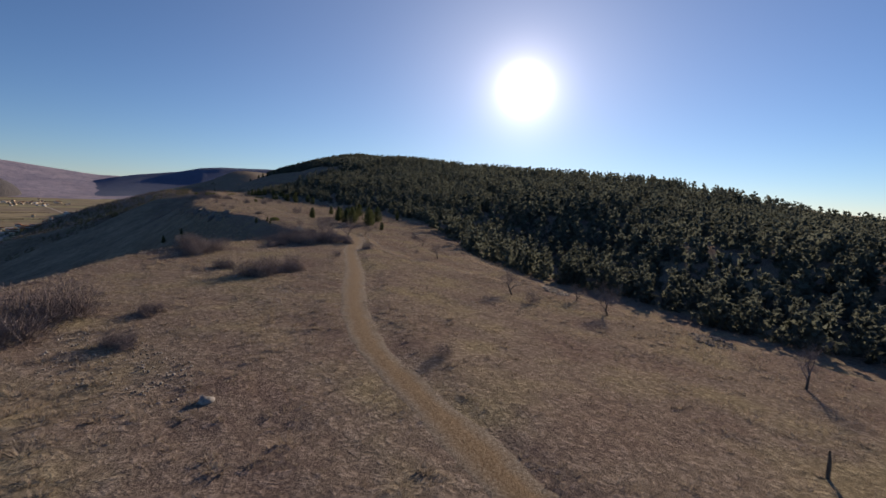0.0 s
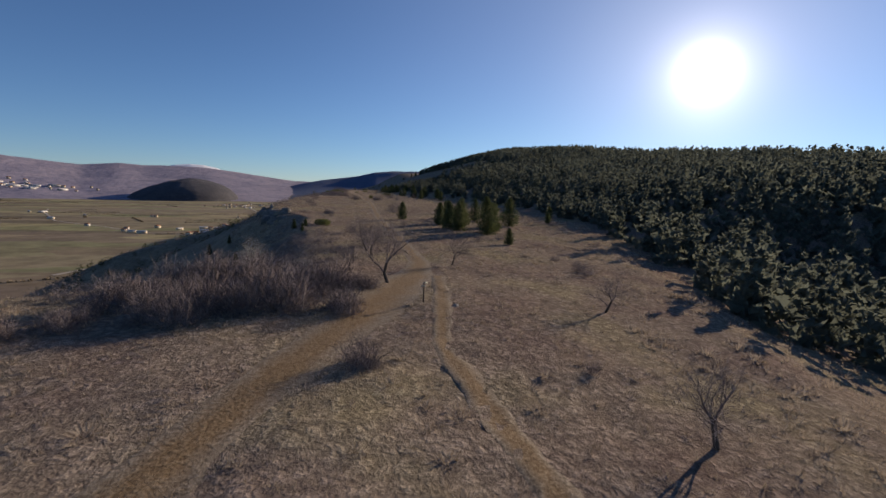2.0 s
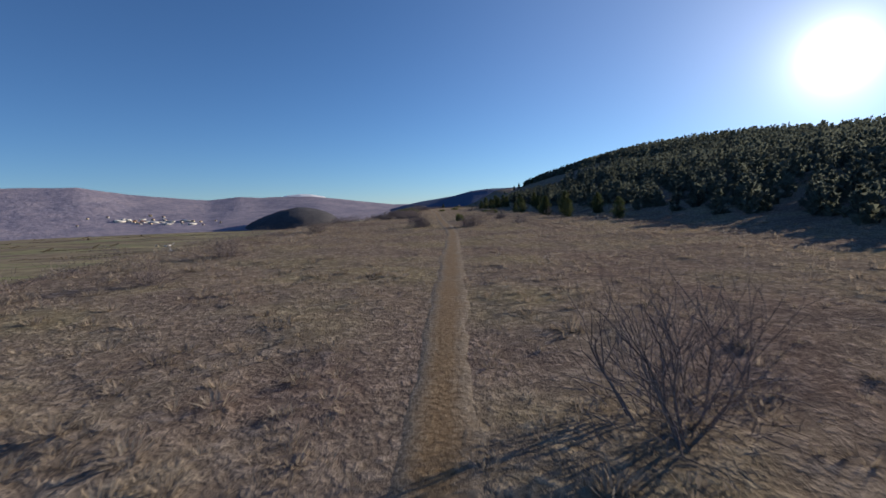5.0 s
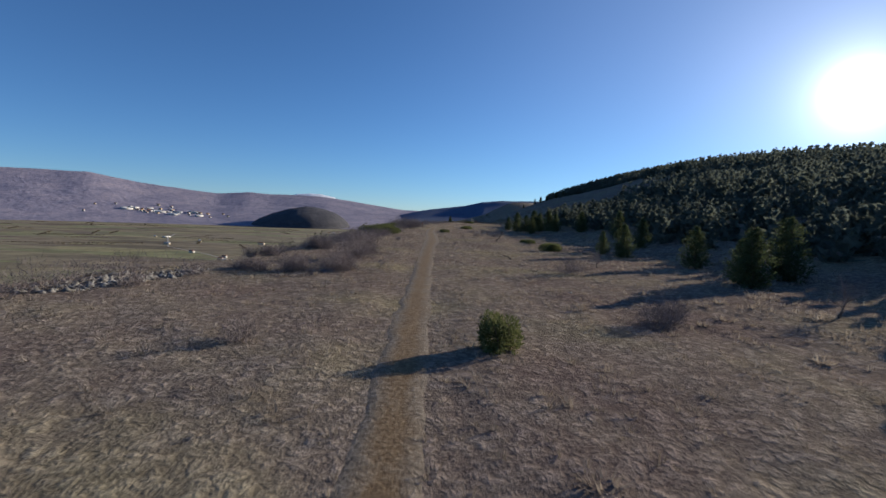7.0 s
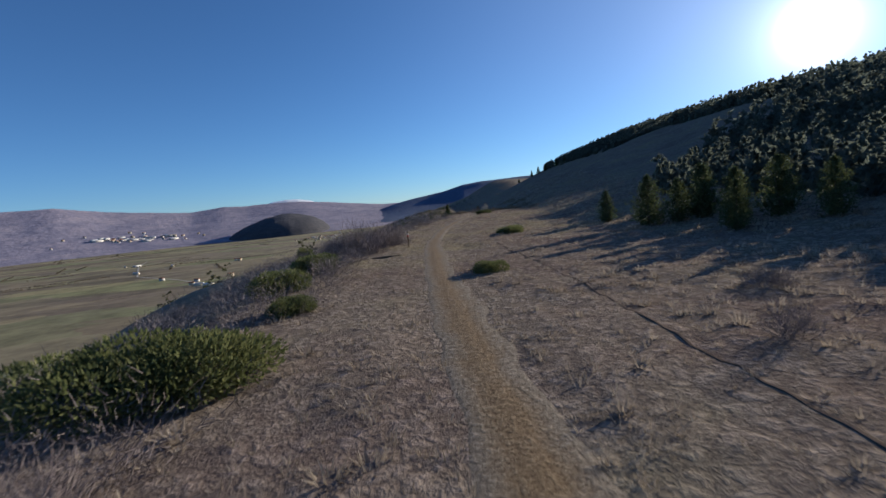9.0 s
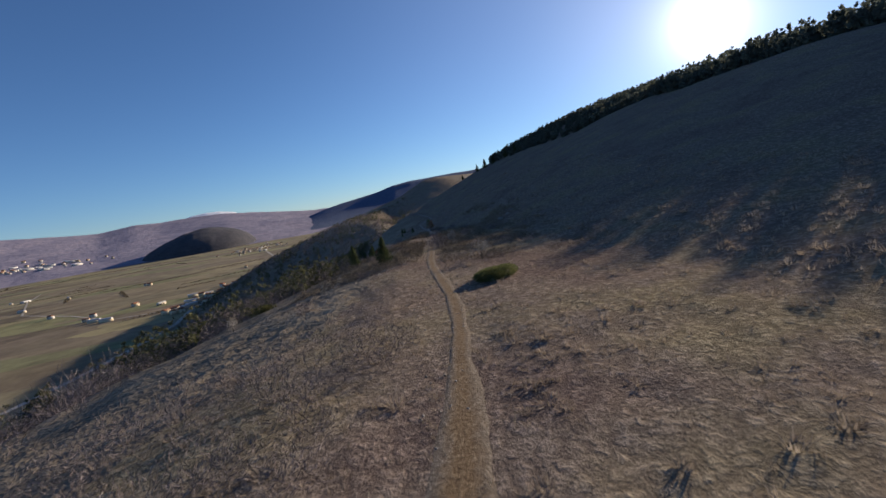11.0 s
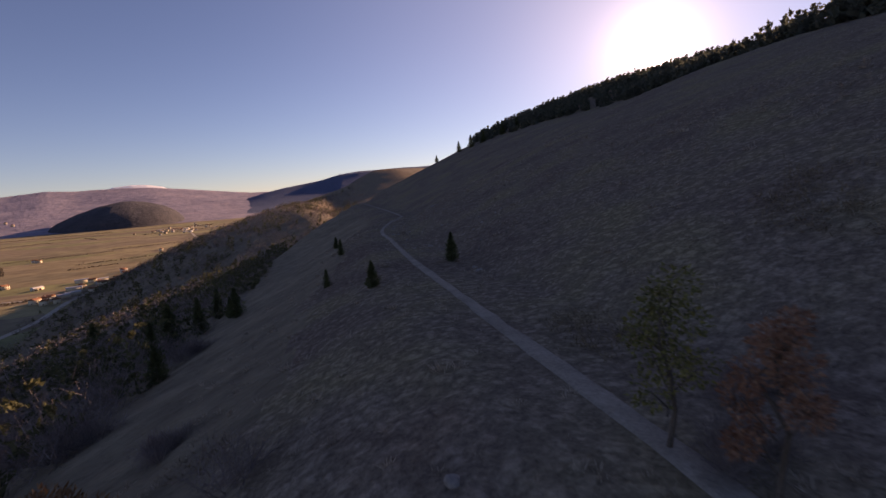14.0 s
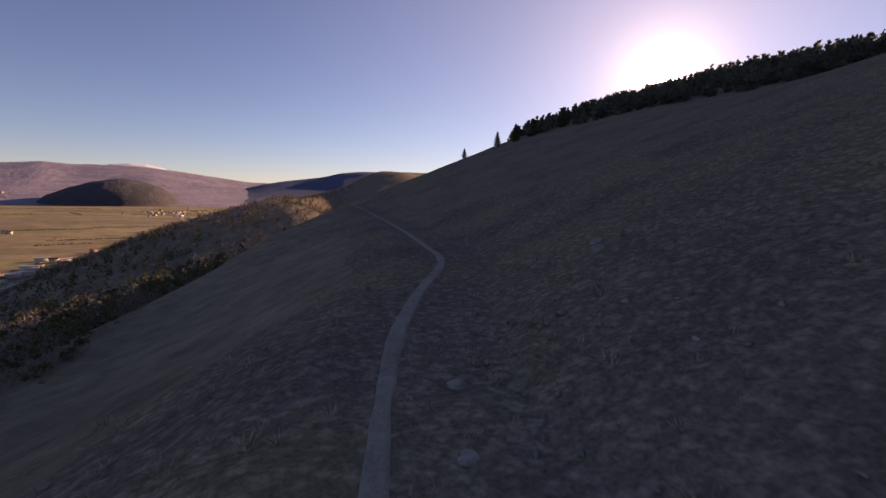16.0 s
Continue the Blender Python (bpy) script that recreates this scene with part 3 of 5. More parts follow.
# Wooded ridge: the blue of distance haze is painted into its colour.
HAZE_BLUE = mottled("haze_blue_slopes", [(0.32, (0.055, 0.085, 0.155)), (0.68, (0.095, 0.13, 0.20))], 0.006, 0.05, 1.0, 0.6, 8.0)
# Mauve-blue distance haze is mixed into the mountain colours.
HAZE_MAUVE = mottled("haze_mauve_slopes", [(0.34, (0.150, 0.150, 0.215)), (0.50, (0.245, 0.225, 0.285)), (0.66, (0.35, 0.305, 0.34))], 0.006, 0.03, 1.0, 0.7, 10.0)
SNOW = mottled("far_snow", [(0.3, (0.62, 0.66, 0.74)), (0.7, (0.85, 0.87, 0.9))], 0.01, 0.05, 0.8, 0.3, 4.0)
# Wood colour lifted to mauve-grey, with the distance haze painted in.
HAZED_WOOD = mottled("hazed_wooded_slopes", [(0.32, (0.045, 0.048, 0.058)), (0.68, (0.095, 0.092, 0.10))], 0.02, 0.12, 1.0, 1.0, 5.0)

MOUNTAINS = [(-3, 0.7), (0, 0.75), (3, 1.1), (6, 1.5), (9, 1.85), (12, 1.9), (15, 1.85), (17, 1.95), (20, 1.65), (24, 2.0), (27, 2.3), (31, 3.0), (36, 2.9), (42, 2.7), (50, 3.0), (62, 3.3), (80, 3.0), (110, 2.0)]
azimuth_range("backdrop_mountains", (30, 150), MOUNTAINS, 2700, 4350, -3, 110, HAZE_MAUVE, 31, "far mountains beyond the valley, mauve haze painted in", -80.0)
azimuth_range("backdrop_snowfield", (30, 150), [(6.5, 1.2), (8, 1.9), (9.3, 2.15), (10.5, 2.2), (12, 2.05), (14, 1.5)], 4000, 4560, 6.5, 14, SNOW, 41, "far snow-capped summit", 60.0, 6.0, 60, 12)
azimuth_range("backdrop_ridge", (30, 150), [(-60, 1.6), (-30, 2.3), (-22, 2.4), (-15, 2.4), (-11, 2.3), (-9, 2.1), (-7, 1.6), (-5, 1.3), (-3, 1.0), (-1.5, 0.7), (0.5, 0.2)], 2900, 3900, -60, 0.5, HAZE_BLUE, 51, "far wooded ridge, blue haze painted in", -80.0, 9.0, 160, 20)


def wooded_hill():
    """The steep dark hill that stands alone in the valley."""
    xs, ys = np.linspace(-420, 300, 73), np.linspace(-330, 330, 67)

    def height(x, y):
        u = np.where(x < 0, x / 290.0, x / 250.0)
        d = np.sqrt(u * u + (y / 300.0) ** 2)
        return 118 * np.clip(1 - d ** 2.0, 0, 1) ** 0.55 * (1 - 0.35 * np.clip(-x / 290, 0, 1)) - 4 + 4 * grain(x, y, 40.0, 61, 3) * (d < 0.97)
    ob = grid_object("backdrop_hill", xs, ys, height, [HAZED_WOOD], label="steep dark wooded hill alone in the valley, haze put in its colour", category="hill")
    ob.location = (-520, 3010, VALLEY)
    ob.rotation_euler = (0, 0, radians(6))


wooded_hill()


# ---- woods and scrub (uncountable) ----
# Forest greens raised and greyed in colour to stand for veiling haze.
FOREST_HAZED = mottled("hazed_forest_needles", [(0.30, (0.085, 0.100, 0.085)), (0.50, (0.120, 0.138, 0.112)), (0.70, (0.160, 0.176, 0.138))], 0.12, 1.5, 0.95, 0.0, 0.0, 0.2, 0.5, 0.03)
JUNIPER = mottled("juniper_needles", [(0.30, (0.060, 0.075, 0.030)), (0.50, (0.125, 0.140, 0.056)), (0.70, (0.22, 0.225, 0.10))], 1.0, 9.0, 0.9, 0.0, 0.0, 0.3, 0.4, 0.05)
RUSSET = mottled("russet_leaves", [(0.30, (0.10, 0.045, 0.022)), (0.50, (0.24, 0.115, 0.055)), (0.70, (0.36, 0.20, 0.10))], 1.0, 9.0, 0.85, 0.0, 0.0, 0.3)
OLIVE = mottled("olive_leaves", [(0.30, (0.06, 0.065, 0.022)), (0.50, (0.14, 0.135, 0.045)), (0.70, (0.24, 0.215, 0.075))], 1.0, 9.0, 0.85, 0.0, 0.0, 0.3)


def wood_on_hill():
    rs = np.random.RandomState(71)
    n = 30000
    x, y = rs.uniform(35, 262, n), rs.uniform(-60, 800, n)
    xt = trail_x(y)
    cx = np.interp(y, *np.array(CREST_X, float).T)
    s = x - xt
    edge = np.interp(y, [-60, 20, 45, 56, 64, 75, 84, 100, 125, 160, 190, 215, 240, 262, 285, 305, 325, 430, 517, 620, 800], [58, 50, 46, 35, 21, 21, 26, 29, 28, 30, 26, 25, 22.5, 20, 26, 44, 84, 80, 44, 66, 135])
    keep = (s > edge + 3 * grain(x, y, 9.0, 72)) & (x < cx + 12) & ((y < 520) | ((0.49 * (y - 426) - 0.87 * (x - 54) < 10) & (y < 585))) & (rs.rand(n) < np.where(s < edge + 14, 0.9, 0.62) * np.where(y > 560, 0.6, 1))
    x, y, s = x[keep], y[keep], s[keep]
    z = ground_z(x, y)
    soup = Soup()
    for i in range(len(x)):
        h = rs.uniform(2.1, 3.8) if s[i] < 45 and y[i] > 90 else (rs.uniform(3.6, 6.0) if s[i] < 90 else rs.uniform(4.0, 6.6))
        h = h * (1 - 0.28 * (y[i] > 430))
        cnt = 130 if s[i] < 60 and y[i] < 300 else 60
        conifer_crown(soup, rs, (x[i], y[i], z[i] - 0.3), h, h * rs.uniform(0.27, 0.38), cnt, 0.95 if cnt > 100 else 1.6, 0.05, 0.6)
    stuff("pine_wood", soup, FOREST_HAZED, "dense dark pine wood covering the hill", "forest")


def scrub_along_the_lip():
    rs = np.random.RandomState(81)
    soup = Soup()
    n = 3400
    y = rs.uniform(62, 292, n)
    d = rs.rand(n) ** 1.3 * (16 + 8 * smooth(185, 200, y))
    x = trail_x(y) - curve(LIP, y) - d + 2.2
    for i in range(n):
        f = 0.5 + 0.5 * grain(x[i], y[i], 9.0, 82)
        if f < 0.42 or (138 < y[i] < 182 and rs.rand() < 0.8) or (92 < y[i] < 122 and d[i] < 5):
            continue
        h = rs.uniform(0.6, 1.5) * (0.6 + 0.6 * f) * (1 - 0.45 * (74 < y[i] < 126))
        bare_clump(soup, rs, (x[i], y[i], gz(x[i], y[i]) - 0.05), h, h * 1.6, 150, 1.0)
    m = 1000
    y = rs.uniform(64, 96, m)
    x = trail_x(y) - curve(LIP, y) - rs.uniform(-1.5, 22, m)
    for i in range(m):
        if 0.5 + 0.5 * grain(x[i], y[i], 6.0, 83) > 0.34:
            h = rs.uniform(0.7, 1.7) * (1 - 0.4 * (y[i] > 75))
            bare_clump(soup, rs, (x[i], y[i], gz(x[i], y[i]) - 0.05), h, h * 1.6, 120, 1.1)
    stuff("scrub_thicket", soup, TWIG, "mauve-grey leafless scrub along the edge of the scarp", "scrub")


HEATH = mottled("heath_twigs", [(0.30, (0.10, 0.075, 0.052)), (0.55, (0.20, 0.155, 0.105)), (0.75, (0.33, 0.265, 0.18))], 0.5, 5.0, 0.95, 0.0, 0.0, 0.35)
EVERGREEN = mottled("evergreen_scrub", [(0.30, (0.050, 0.055, 0.028)), (0.50, (0.095, 0.098, 0.048)), (0.70, (0.16, 0.155, 0.075))], 0.12, 1.5, 0.85, 0.0, 0.0, 0.35, 0.3)


def scrub_on_slope():
    rs = np.random.RandomState(91)
    bare, green, tan = Soup(), Soup(), Soup()
    n = 13500
    y = 286 + 964 * rs.rand(n) ** 1.35
    d = np.where(np.arange(n) < 10500, rs.uniform(7, 240, n), rs.uniform(9, 60, n))
    y[10500:] = rs.uniform(318, 500, n - 10500)
    d = np.where(y > 545, d - 75 * rs.rand(n), d)
    x = trail_x(y) - d
    z = ground_z(x, y)
    g = grain(x, y, 38.0, 92)
    for i in range(n):
        lim = 8 + 10 * smooth(300, 318, y[i]) - 6 * smooth(320, 335, y[i]) + 2 * smooth(345, 375, y[i]) + 8 * smooth(395, 430, y[i]) + 3 * g[i] - 90 * (0.49 * (y[i] - 426) - 0.87 * (x[i] - 54) > 14) * (y[i] > 500)
        if d[i] < lim or (z[i] < VALLEY + 1 and d[i] > 232) or (y[i] < 318 and d[i] < 20):
            continue
        at, far = (x[i], y[i], z[i] - 0.2), y[i] > 480
        k = 1.8 if far else 1.1
        if rs.rand() < 0.22 + 0.45 * g[i]:
            h = rs.uniform(1.8, 4.2) * (1.4 if far else 1)
            conifer_crown(green, rs, at, h, h * rs.uniform(0.4, 0.62), 48 if far else 190, 1.2 if far else 0.42, 0.0, 0.35)
        elif rs.rand() < 0.72:
            h = rs.uniform(1.4, 3.4) * k
            bare_clump(bare, rs, at, h, h * 1.5, 40 if far else 200, 6.0 if far else 1.05)
        else:
            h = rs.uniform(0.8, 1.8) * k
            bare_clump(tan, rs, at, h, h * 1.5, 40 if far else 200, 6.0 if far else 1.05)
    stuff("slope_scrub", bare, TWIG, "grey-brown leafless woodland on the valley slope", "scrub")
    stuff("slope_evergreens", green, EVERGREEN, "olive-green evergreen bushes on the valley slope", "trees")
    stuff("slope_bushes", tan, HEATH, "tan dry brush on the valley slope", "scrub")


def heath_by_the_trail():
    rs = np.random.RandomState(95)
    soup = Soup()
    n = 5200
    y = rs.uniform(302, 362, n)
    side = np.where(rs.rand(n) < 0.62, -1.0, 1.0)
    s = side * (0.9 + 11 * rs.rand(n) ** 1.2)
    x = trail_x(y) + s
    z = ground_z(x, y)
    for i in range(n):
        if 0.5 + 0.5 * grain(x[i], y[i], 4.0, 96) < 0.42 + 0.2 * (y[i] > 345) or (s[i] < 0 and y[i] < 309):
            continue
        h = rs.uniform(0.25, 0.72)
        bare_clump(soup, rs, (x[i], y[i], z[i] - 0.05), h, h * 1.8, 60, 2.4)
    stuff("heath", soup, HEATH, "low brown heath and dead stalks beside the trail", "heath")


def hedges():
    rs = np.random.RandomState(101)
    soup = Soup()
    for _ in range(70):
        x0, y0 = rs.uniform(-1500, -120), rs.uniform(420, 2400)
        a = radians(24) + (math.pi / 2 if rs.rand() < 0.35 else 0) + rs.normal() * 0.06
        for k in range(int(rs.uniform(15, 90))):
            x, y = x0 + math.cos(a) * k * 2.4 + rs.normal() * 1.4, y0 + math.sin(a) * k * 2.4 + rs.normal() * 1.4
            z = gz(x, y)
            if z > VALLEY + 3:
                continue
            h = rs.uniform(1.0, 2.6) * (2.2 if rs.rand() < 0.06 else 1.0)
            conifer_crown(soup, rs, (x, y, z - 0.3), h, h * 0.9, 14, 2.2, 0.0, 0.4)
    stuff("field_hedges", soup, SCRUB, "dark hedges and trees between the valley fields", "hedges")


wood_on_hill()
scrub_along_the_lip()
scrub_on_slope()
heath_by_the_trail()
hedges()

BLADE = mottled("grass_blades", [(0.30, (0.215, 0.175, 0.135)), (0.50, (0.35, 0.292, 0.228)), (0.72, (0.49, 0.425, 0.340))], 0.3, 1.6, 1.0, 0.0, 0.0, 0.25, 0.4, 0.0)


def grass_tufts():
    """Tussocks: each a fan of dead blades bowing out from one crown."""
    rs = np.random.RandomState(111)
    n = 150000
    y = rs.uniform(-4, 425, n)
    side = rs.choice([-1, 1], n)
    s = side * (0.70 - 0.22 * smooth(75, 90, y) + 0.2 * smooth(205, 222, y) - 0.2 * smooth(238, 256, y) - 0.22 * smooth(278, 292, y) + 27 * rs.rand(n) ** 1.15)
    x = trail_x(y) + s
    fork = np.abs(x - np.interp(y, [36, 41, 45, 50, 58, 66, 73], [36.5, 33.3, 32.0, 31.0, 31.1, 33.4, 35])) < 0.5
    bare = (fork & (y > 36) & (y < 71)) | ((np.abs(y - 66) < 6) & (np.abs(s) < 1.6))
    keep = (rs.rand(n) < (0.52 + 0.75 * grain(x, y, 1.3, 112, 2) + 0.35 * grain(x, y, 7.0, 113)) * (1 - 0.7 * smooth(335, 350, y))) & (s > -curve(LIP, y) - 8) & ~bare
    x, y, s = x[keep], y[keep], s[keep]
    z = ground_z(x, y)
    soup = Soup()
    big = rs.rand(len(x)) < (0.05 + 0.20 * smooth(-0.1, 0.4, grain(x, y, 14.0, 114))) * (np.abs(s) > 1.2)
    for pick, m, grow_by in ((~big, 14, 1.0), (big, 40, 1.55)):
        n = int(pick.sum())
        size = np.repeat(grow_by * rs.uniform(0.55, 1.25, n) * (1 + 0.35 * (np.abs(s[pick]) > 12)), m)
        base = np.repeat(np.stack([x, y, z - 0.02], 1)[pick], m, 0)
        k = len(base)
        a, tilt = rs.rand(k) * 6.283, rs.uniform(0.25, 1.25, k) + 0.15 * (grow_by > 1)
        out = np.stack([np.cos(a) * np.sin(tilt), np.sin(a) * np.sin(tilt), np.cos(tilt)], 1)
        base[:, :2] += out[:, :2] * ((0.09 if grow_by == 1 else 0.13) * size)[:, None] + 0.03 * rs.normal(size=(k, 2))
        ln = rs.uniform(0.08, 0.19 if grow_by == 1 else 0.16, k) * size
        across = np.stack([-np.sin(a), np.cos(a), 0.3 * rs.normal(size=k)], 1) * (0.0105 * size)[:, None]
        i = np.arange(k) * 3
        soup.add(np.stack([base - across, base + across, base + out * ln[:, None]], 1), np.stack([i, i + 1, i + 2], 1))
    stuff("grass_tufts", soup, BLADE, "straw-coloured tussocks of dry winter grass", "grass")


grass_tufts()


# ---- pines of the meadow ----
pines = [(make_conifer(2.7, 1.0, 201, "young dark-green pine standing on the dry meadow", count=2200, power=0.45), 2.7),
         (make_conifer(3.6, 1.45, 202, "bushy dark-green pine at the edge of the meadow", count=2200, power=0.55), 3.6),
         (make_conifer(4.2, 1.65, 203, "tall dark-green pine at the edge of the wood", count=2400, power=0.6), 4.2),
         (make_conifer(3.2, 1.4, 204, "broad young pine with low branches on the meadow", count=2100, power=0.5), 3.2)]
MEADOW_PINES = [(40.5, 108.7, 2.7), (43.5, 97.2, 3.5), (45.4, 98.3, 3.9), (46.0, 91.5, 4.3), (45.6, 85.0, 1.8), (64.0, 111, 2.2), (52.5, 100.3, 4.3), (44.0, 95.0, 3.7), (47.8, 94.3, 4.0),
                (51.2, 123.8, 2.4), (47.6, 110.6, 2.8), (46.7, 107.1, 3.1), (43.6, 101.2, 3.1), (47.1, 103.7, 3.6), (50.2, 106.5, 3.4), (56, 117, 3.8), (60, 104, 1.6)]
spread_out(pines, [(x, y, 0.88 * h) for x, y, h in MEADOW_PINES], 1)
WOOD_EDGE_PINES = [(61.2, 197, 3.2), (66.6, 189.6, 4.0), (64.0, 177.2, 3.5), (65.9, 217.8, 3.8), (62.7, 203.7, 3.8), (60.4, 195, 4.0), (64.5, 197.8, 4.8), (62.5, 247, 3.4), (65.4, 244.3, 3.6), (67.5, 239, 3.8),
                   (60.5, 210, 3.6), (60.0, 213, 2.6), (61.9, 254.6, 4.4), (64.2, 252.3, 4.4), (65.2, 247.3, 4.2), (61.6, 260.3, 3.2), (63.1, 253.1, 3.6), (64.4, 249.6, 3.8), (60.0, 184, 3.4), (68, 228, 4.2)]
for i, (x, y, h) in enumerate(WOOD_EDGE_PINES):
    ob, hv = pines[(i * 3 + 1) % 4]
    put_copy(ob, x + 2.0, y, 67 * i, 0.76 * h / hv, 0.03)

slope_pines = [(make_conifer(3.0, 0.95, 211, "dark pine on the slope below the trail", count=2000, group="pines on the slope"), 3.0),
               (make_conifer(4.4, 1.25, 212, "tall dark pine on the valley slope", count=2200, group="pines on the slope"), 4.4)]
SLOPE_PINES = [(57.8, 314.0, 2.3), (58.5, 330.5, 1.5), (56.5, 330.3, 1.5), (35.7, 412, 4.8), (52.4, 345.3, 3.4), (56.7, 338, 2.8), (53.3, 355.7, 3.0), (44.3, 374.5, 4.0), (45.4, 395.8, 4.3), (38.5, 392, 4.5), (32.3, 396, 3.8), (49, 412.5, 3.6), (27.4, 434, 4.8),
               (19.4, 409, 5.2), (61.3, 378.6, 1.9), (75.7, 374.4, 1.6), (71.0, 371.6, 1.2), (73.0, 393.5, 1.3), (64.4, 391.7, 2.4), (61.5, 394.2, 2.9), (58.8, 397.5, 3.2), (62.5, 399.0, 2.6), (57.4, 366.5, 1.7), (60.8, 361.6, 1.2), (73.9, 402.6, 1.2), (69.9, 378.4, 1.0), (63.9, 393.7, 1.6), (58.8, 390.6, 3.0), (13.0, 131, 1.8), (16.4, 128.1, 1.5), (19.0, 112, 1.6), (15.0, 104, 1.8), (27.6, 98.4, 1.0), (27.2, 95.2, 0.9), (26.4, 101.8, 1.2)]
spread_out(slope_pines, SLOPE_PINES, 2)
for i, (x, y, h) in enumerate([(129.5, 523, 2.6), (136, 517, 3.8), (139, 513, 4.4), (143, 511, 4.2), (148, 506, 4.8), (152, 503, 4.5)]):
    put_copy(slope_pines[i % 2][0], x, y, 50 * i, h / slope_pines[i % 2][1], 0.1)

# ---- junipers and leafy shrubs ----
RUST = mottled("rust_red_leaves", [(0.30, (0.17, 0.075, 0.048)), (0.50, (0.34, 0.165, 0.105)), (0.70, (0.48, 0.28, 0.18))], 1.0, 9.0, 0.85, 0.0, 0.0, 0.3, 0.3)


def make_small_tree(h, seed, label, mat, name):
    """A thin stem with uneven clumps of small leaves round short limbs."""
    rs = np.random.RandomState(seed)
    ob = thing(name, label, "tree", "small trees by the path")
    trunk = Soup()
    pts = [np.array([0.05 * rs.randn() * k, 0.05 * rs.randn() * k, h * 0.22 * k - 0.1 * (k == 0)]) for k in range(5)]
    for k in range(4):
        tube(trunk, pts[k], pts[k + 1], 0.035 - 0.007 * k, 0.029 - 0.007 * k, 6)
    part("trunk", trunk, BARK, ob)
    for k in range(11):
        u, a = (k + 1.5) / 12.5, 2.4 * k + rs.rand()
        reach = h * 0.24 * (1.15 - u) * rs.uniform(0.6, 1.2)
        root = np.array([0, 0, h * (0.15 + 0.72 * u)])
        tip = root + np.array([math.cos(a) * reach, math.sin(a) * reach, 0.12 * h])
        limb, leaves = Soup(), Soup()
        tube(limb, root - np.array([0, 0, 0.05 * h]), tip, 0.012, 0.005, 4)
        n = 190
        d = rs.normal(size=(n, 3))
        d /= np.linalg.norm(d, axis=1)[:, None]
        c = tip + d * (0.085 * h * rs.rand(n) ** 0.5 * rs.uniform(0.8, 1.5))[:, None]
        ln = 0.055 * rs.uniform(0.6, 1.3, n)
        sprays(leaves, rs, c, d, ln, ln * 0.35)
        part("limb", limb, BARK, ob)
        tagged(part("foliage", leaves, mat, ob), kind="stuff")
    return ob


junipers = [(make_leafy_bush(1.0, 1.25, 221, "small upright juniper beside the trail", JUNIPER, 4200, 0.085), 1.25),
            (make_leafy_bush(3.6, 1.35, 222, "wide sprawling green juniper on the dry grass", JUNIPER, 21000, 0.10), 1.35),
            (make_leafy_bush(2.0, 1.0, 223, "low rounded green juniper on the meadow", JUNIPER, 8000, 0.09), 1.0)]
for i, (x, y, k, h) in enumerate([(47.4, 183.2, 0, 1.3), (41.6, 233.2, 1, 1.55), (42.2, 243.0, 2, 1.1), (58.3, 223.2, 2, 0.6), (58.0, 224.6, 2, 0.5), (50.6, 243.0, 2, 0.65), (61.2, 297.0, 1, 0.8),
                                  (56.1, 260.9, 1, 0.9), (42.6, 248.8, 2, 1.25), (40.2, 262.5, 0, 1.6), (57.8, 214.5, 2, 0.9), (43.4, 239.0, 2, 0.7), (29.6, 100, 2, 0.9)]):
    ob, hv = junipers[k]
    (place if ob.location.length == 0 else put_copy)(ob, x, y, 40 * i, h / hv, 0.04)
place(make_leafy_bush(2.3, 1.5, 231, "orange-brown oak bush still holding dry leaves", RUSSET, 4500, 0.11, "oak_bush", group="autumn bushes"), 63.0, 361.3, 0)
place(make_small_tree(1.9, 232, "slender reddish autumn tree beside the gravel path", RUST, "autumn_tree"), 71.1, 354.5, 30)
place(make_leafy_bush(0.5, 0.6, 233, "tiny red-leaved sapling on the shaded slope", RUSSET, 300, 0.09, "sapling", "sapling", "autumn bushes"), 68.6, 351.8, 30)
place(make_leafy_bush(2.4, 1.0, 234, "yellowish bush on the slope below the trail", OLIVE, 2600, 0.14, "yellow_bush", group="autumn bushes"), 46.5, 322.5, 30)
place(make_small_tree(2.1, 235, "slender olive-green tree whose top catches the sun", OLIVE, "olive_tree"), 71.1, 355.8, 30)
place(make_leafy_bush(0.8, 1.3, 236, "pale speckled upright shrub beside the trail", PALE_TWIG, 900, 0.09, "pale_shrub", group="autumn bushes"), 66.3, 324.0, 30)

# ---- bare trees ----
bare_trees = [(make_bare_tree(2.7, 241, "small leafless fruit tree on the meadow", lean=(0.25, 0.1)), 2.7),
              (make_bare_tree(2.2, 242, "low leafless hawthorn with spreading twigs", lean=(-0.3, 0.1)), 2.2),
              (make_bare_tree(2.4, 243, "slender leafless tree leaning over dry grass", lean=(0.5, -0.1), spread=0.7), 2.4)]
spread_out(bare_trees, [(35, 24.8, 2.7), (30.4, 9.2, 2.4), (31.0, 32.3, 2.4), (36.9, 29.9, 1.8), (36.0, 51.6, 2.3), (40.8, 63.0, 2.0), (31.1, 67.8, 2.9), (36.3, 73.4, 1.9), (31.7, 79.6, 2.5), (31.6, 77.0, 2.3), 
                        (30.2, 75.4, 1.3), (29.5, 71.2, 1.5), (49.4, 216.2, 0.5), (43.6, 197.7, 0.6), (60.5, 188.0, 1.4), (57.0, 201.5, 1.0)], 3)
pale_tree = make_bare_tree(1.9, 251, "pale bleached leafless tree at the scrub edge", PALE_TWIG, name="dead_tree")
place(pale_tree, 24.5, 70.3, 0)
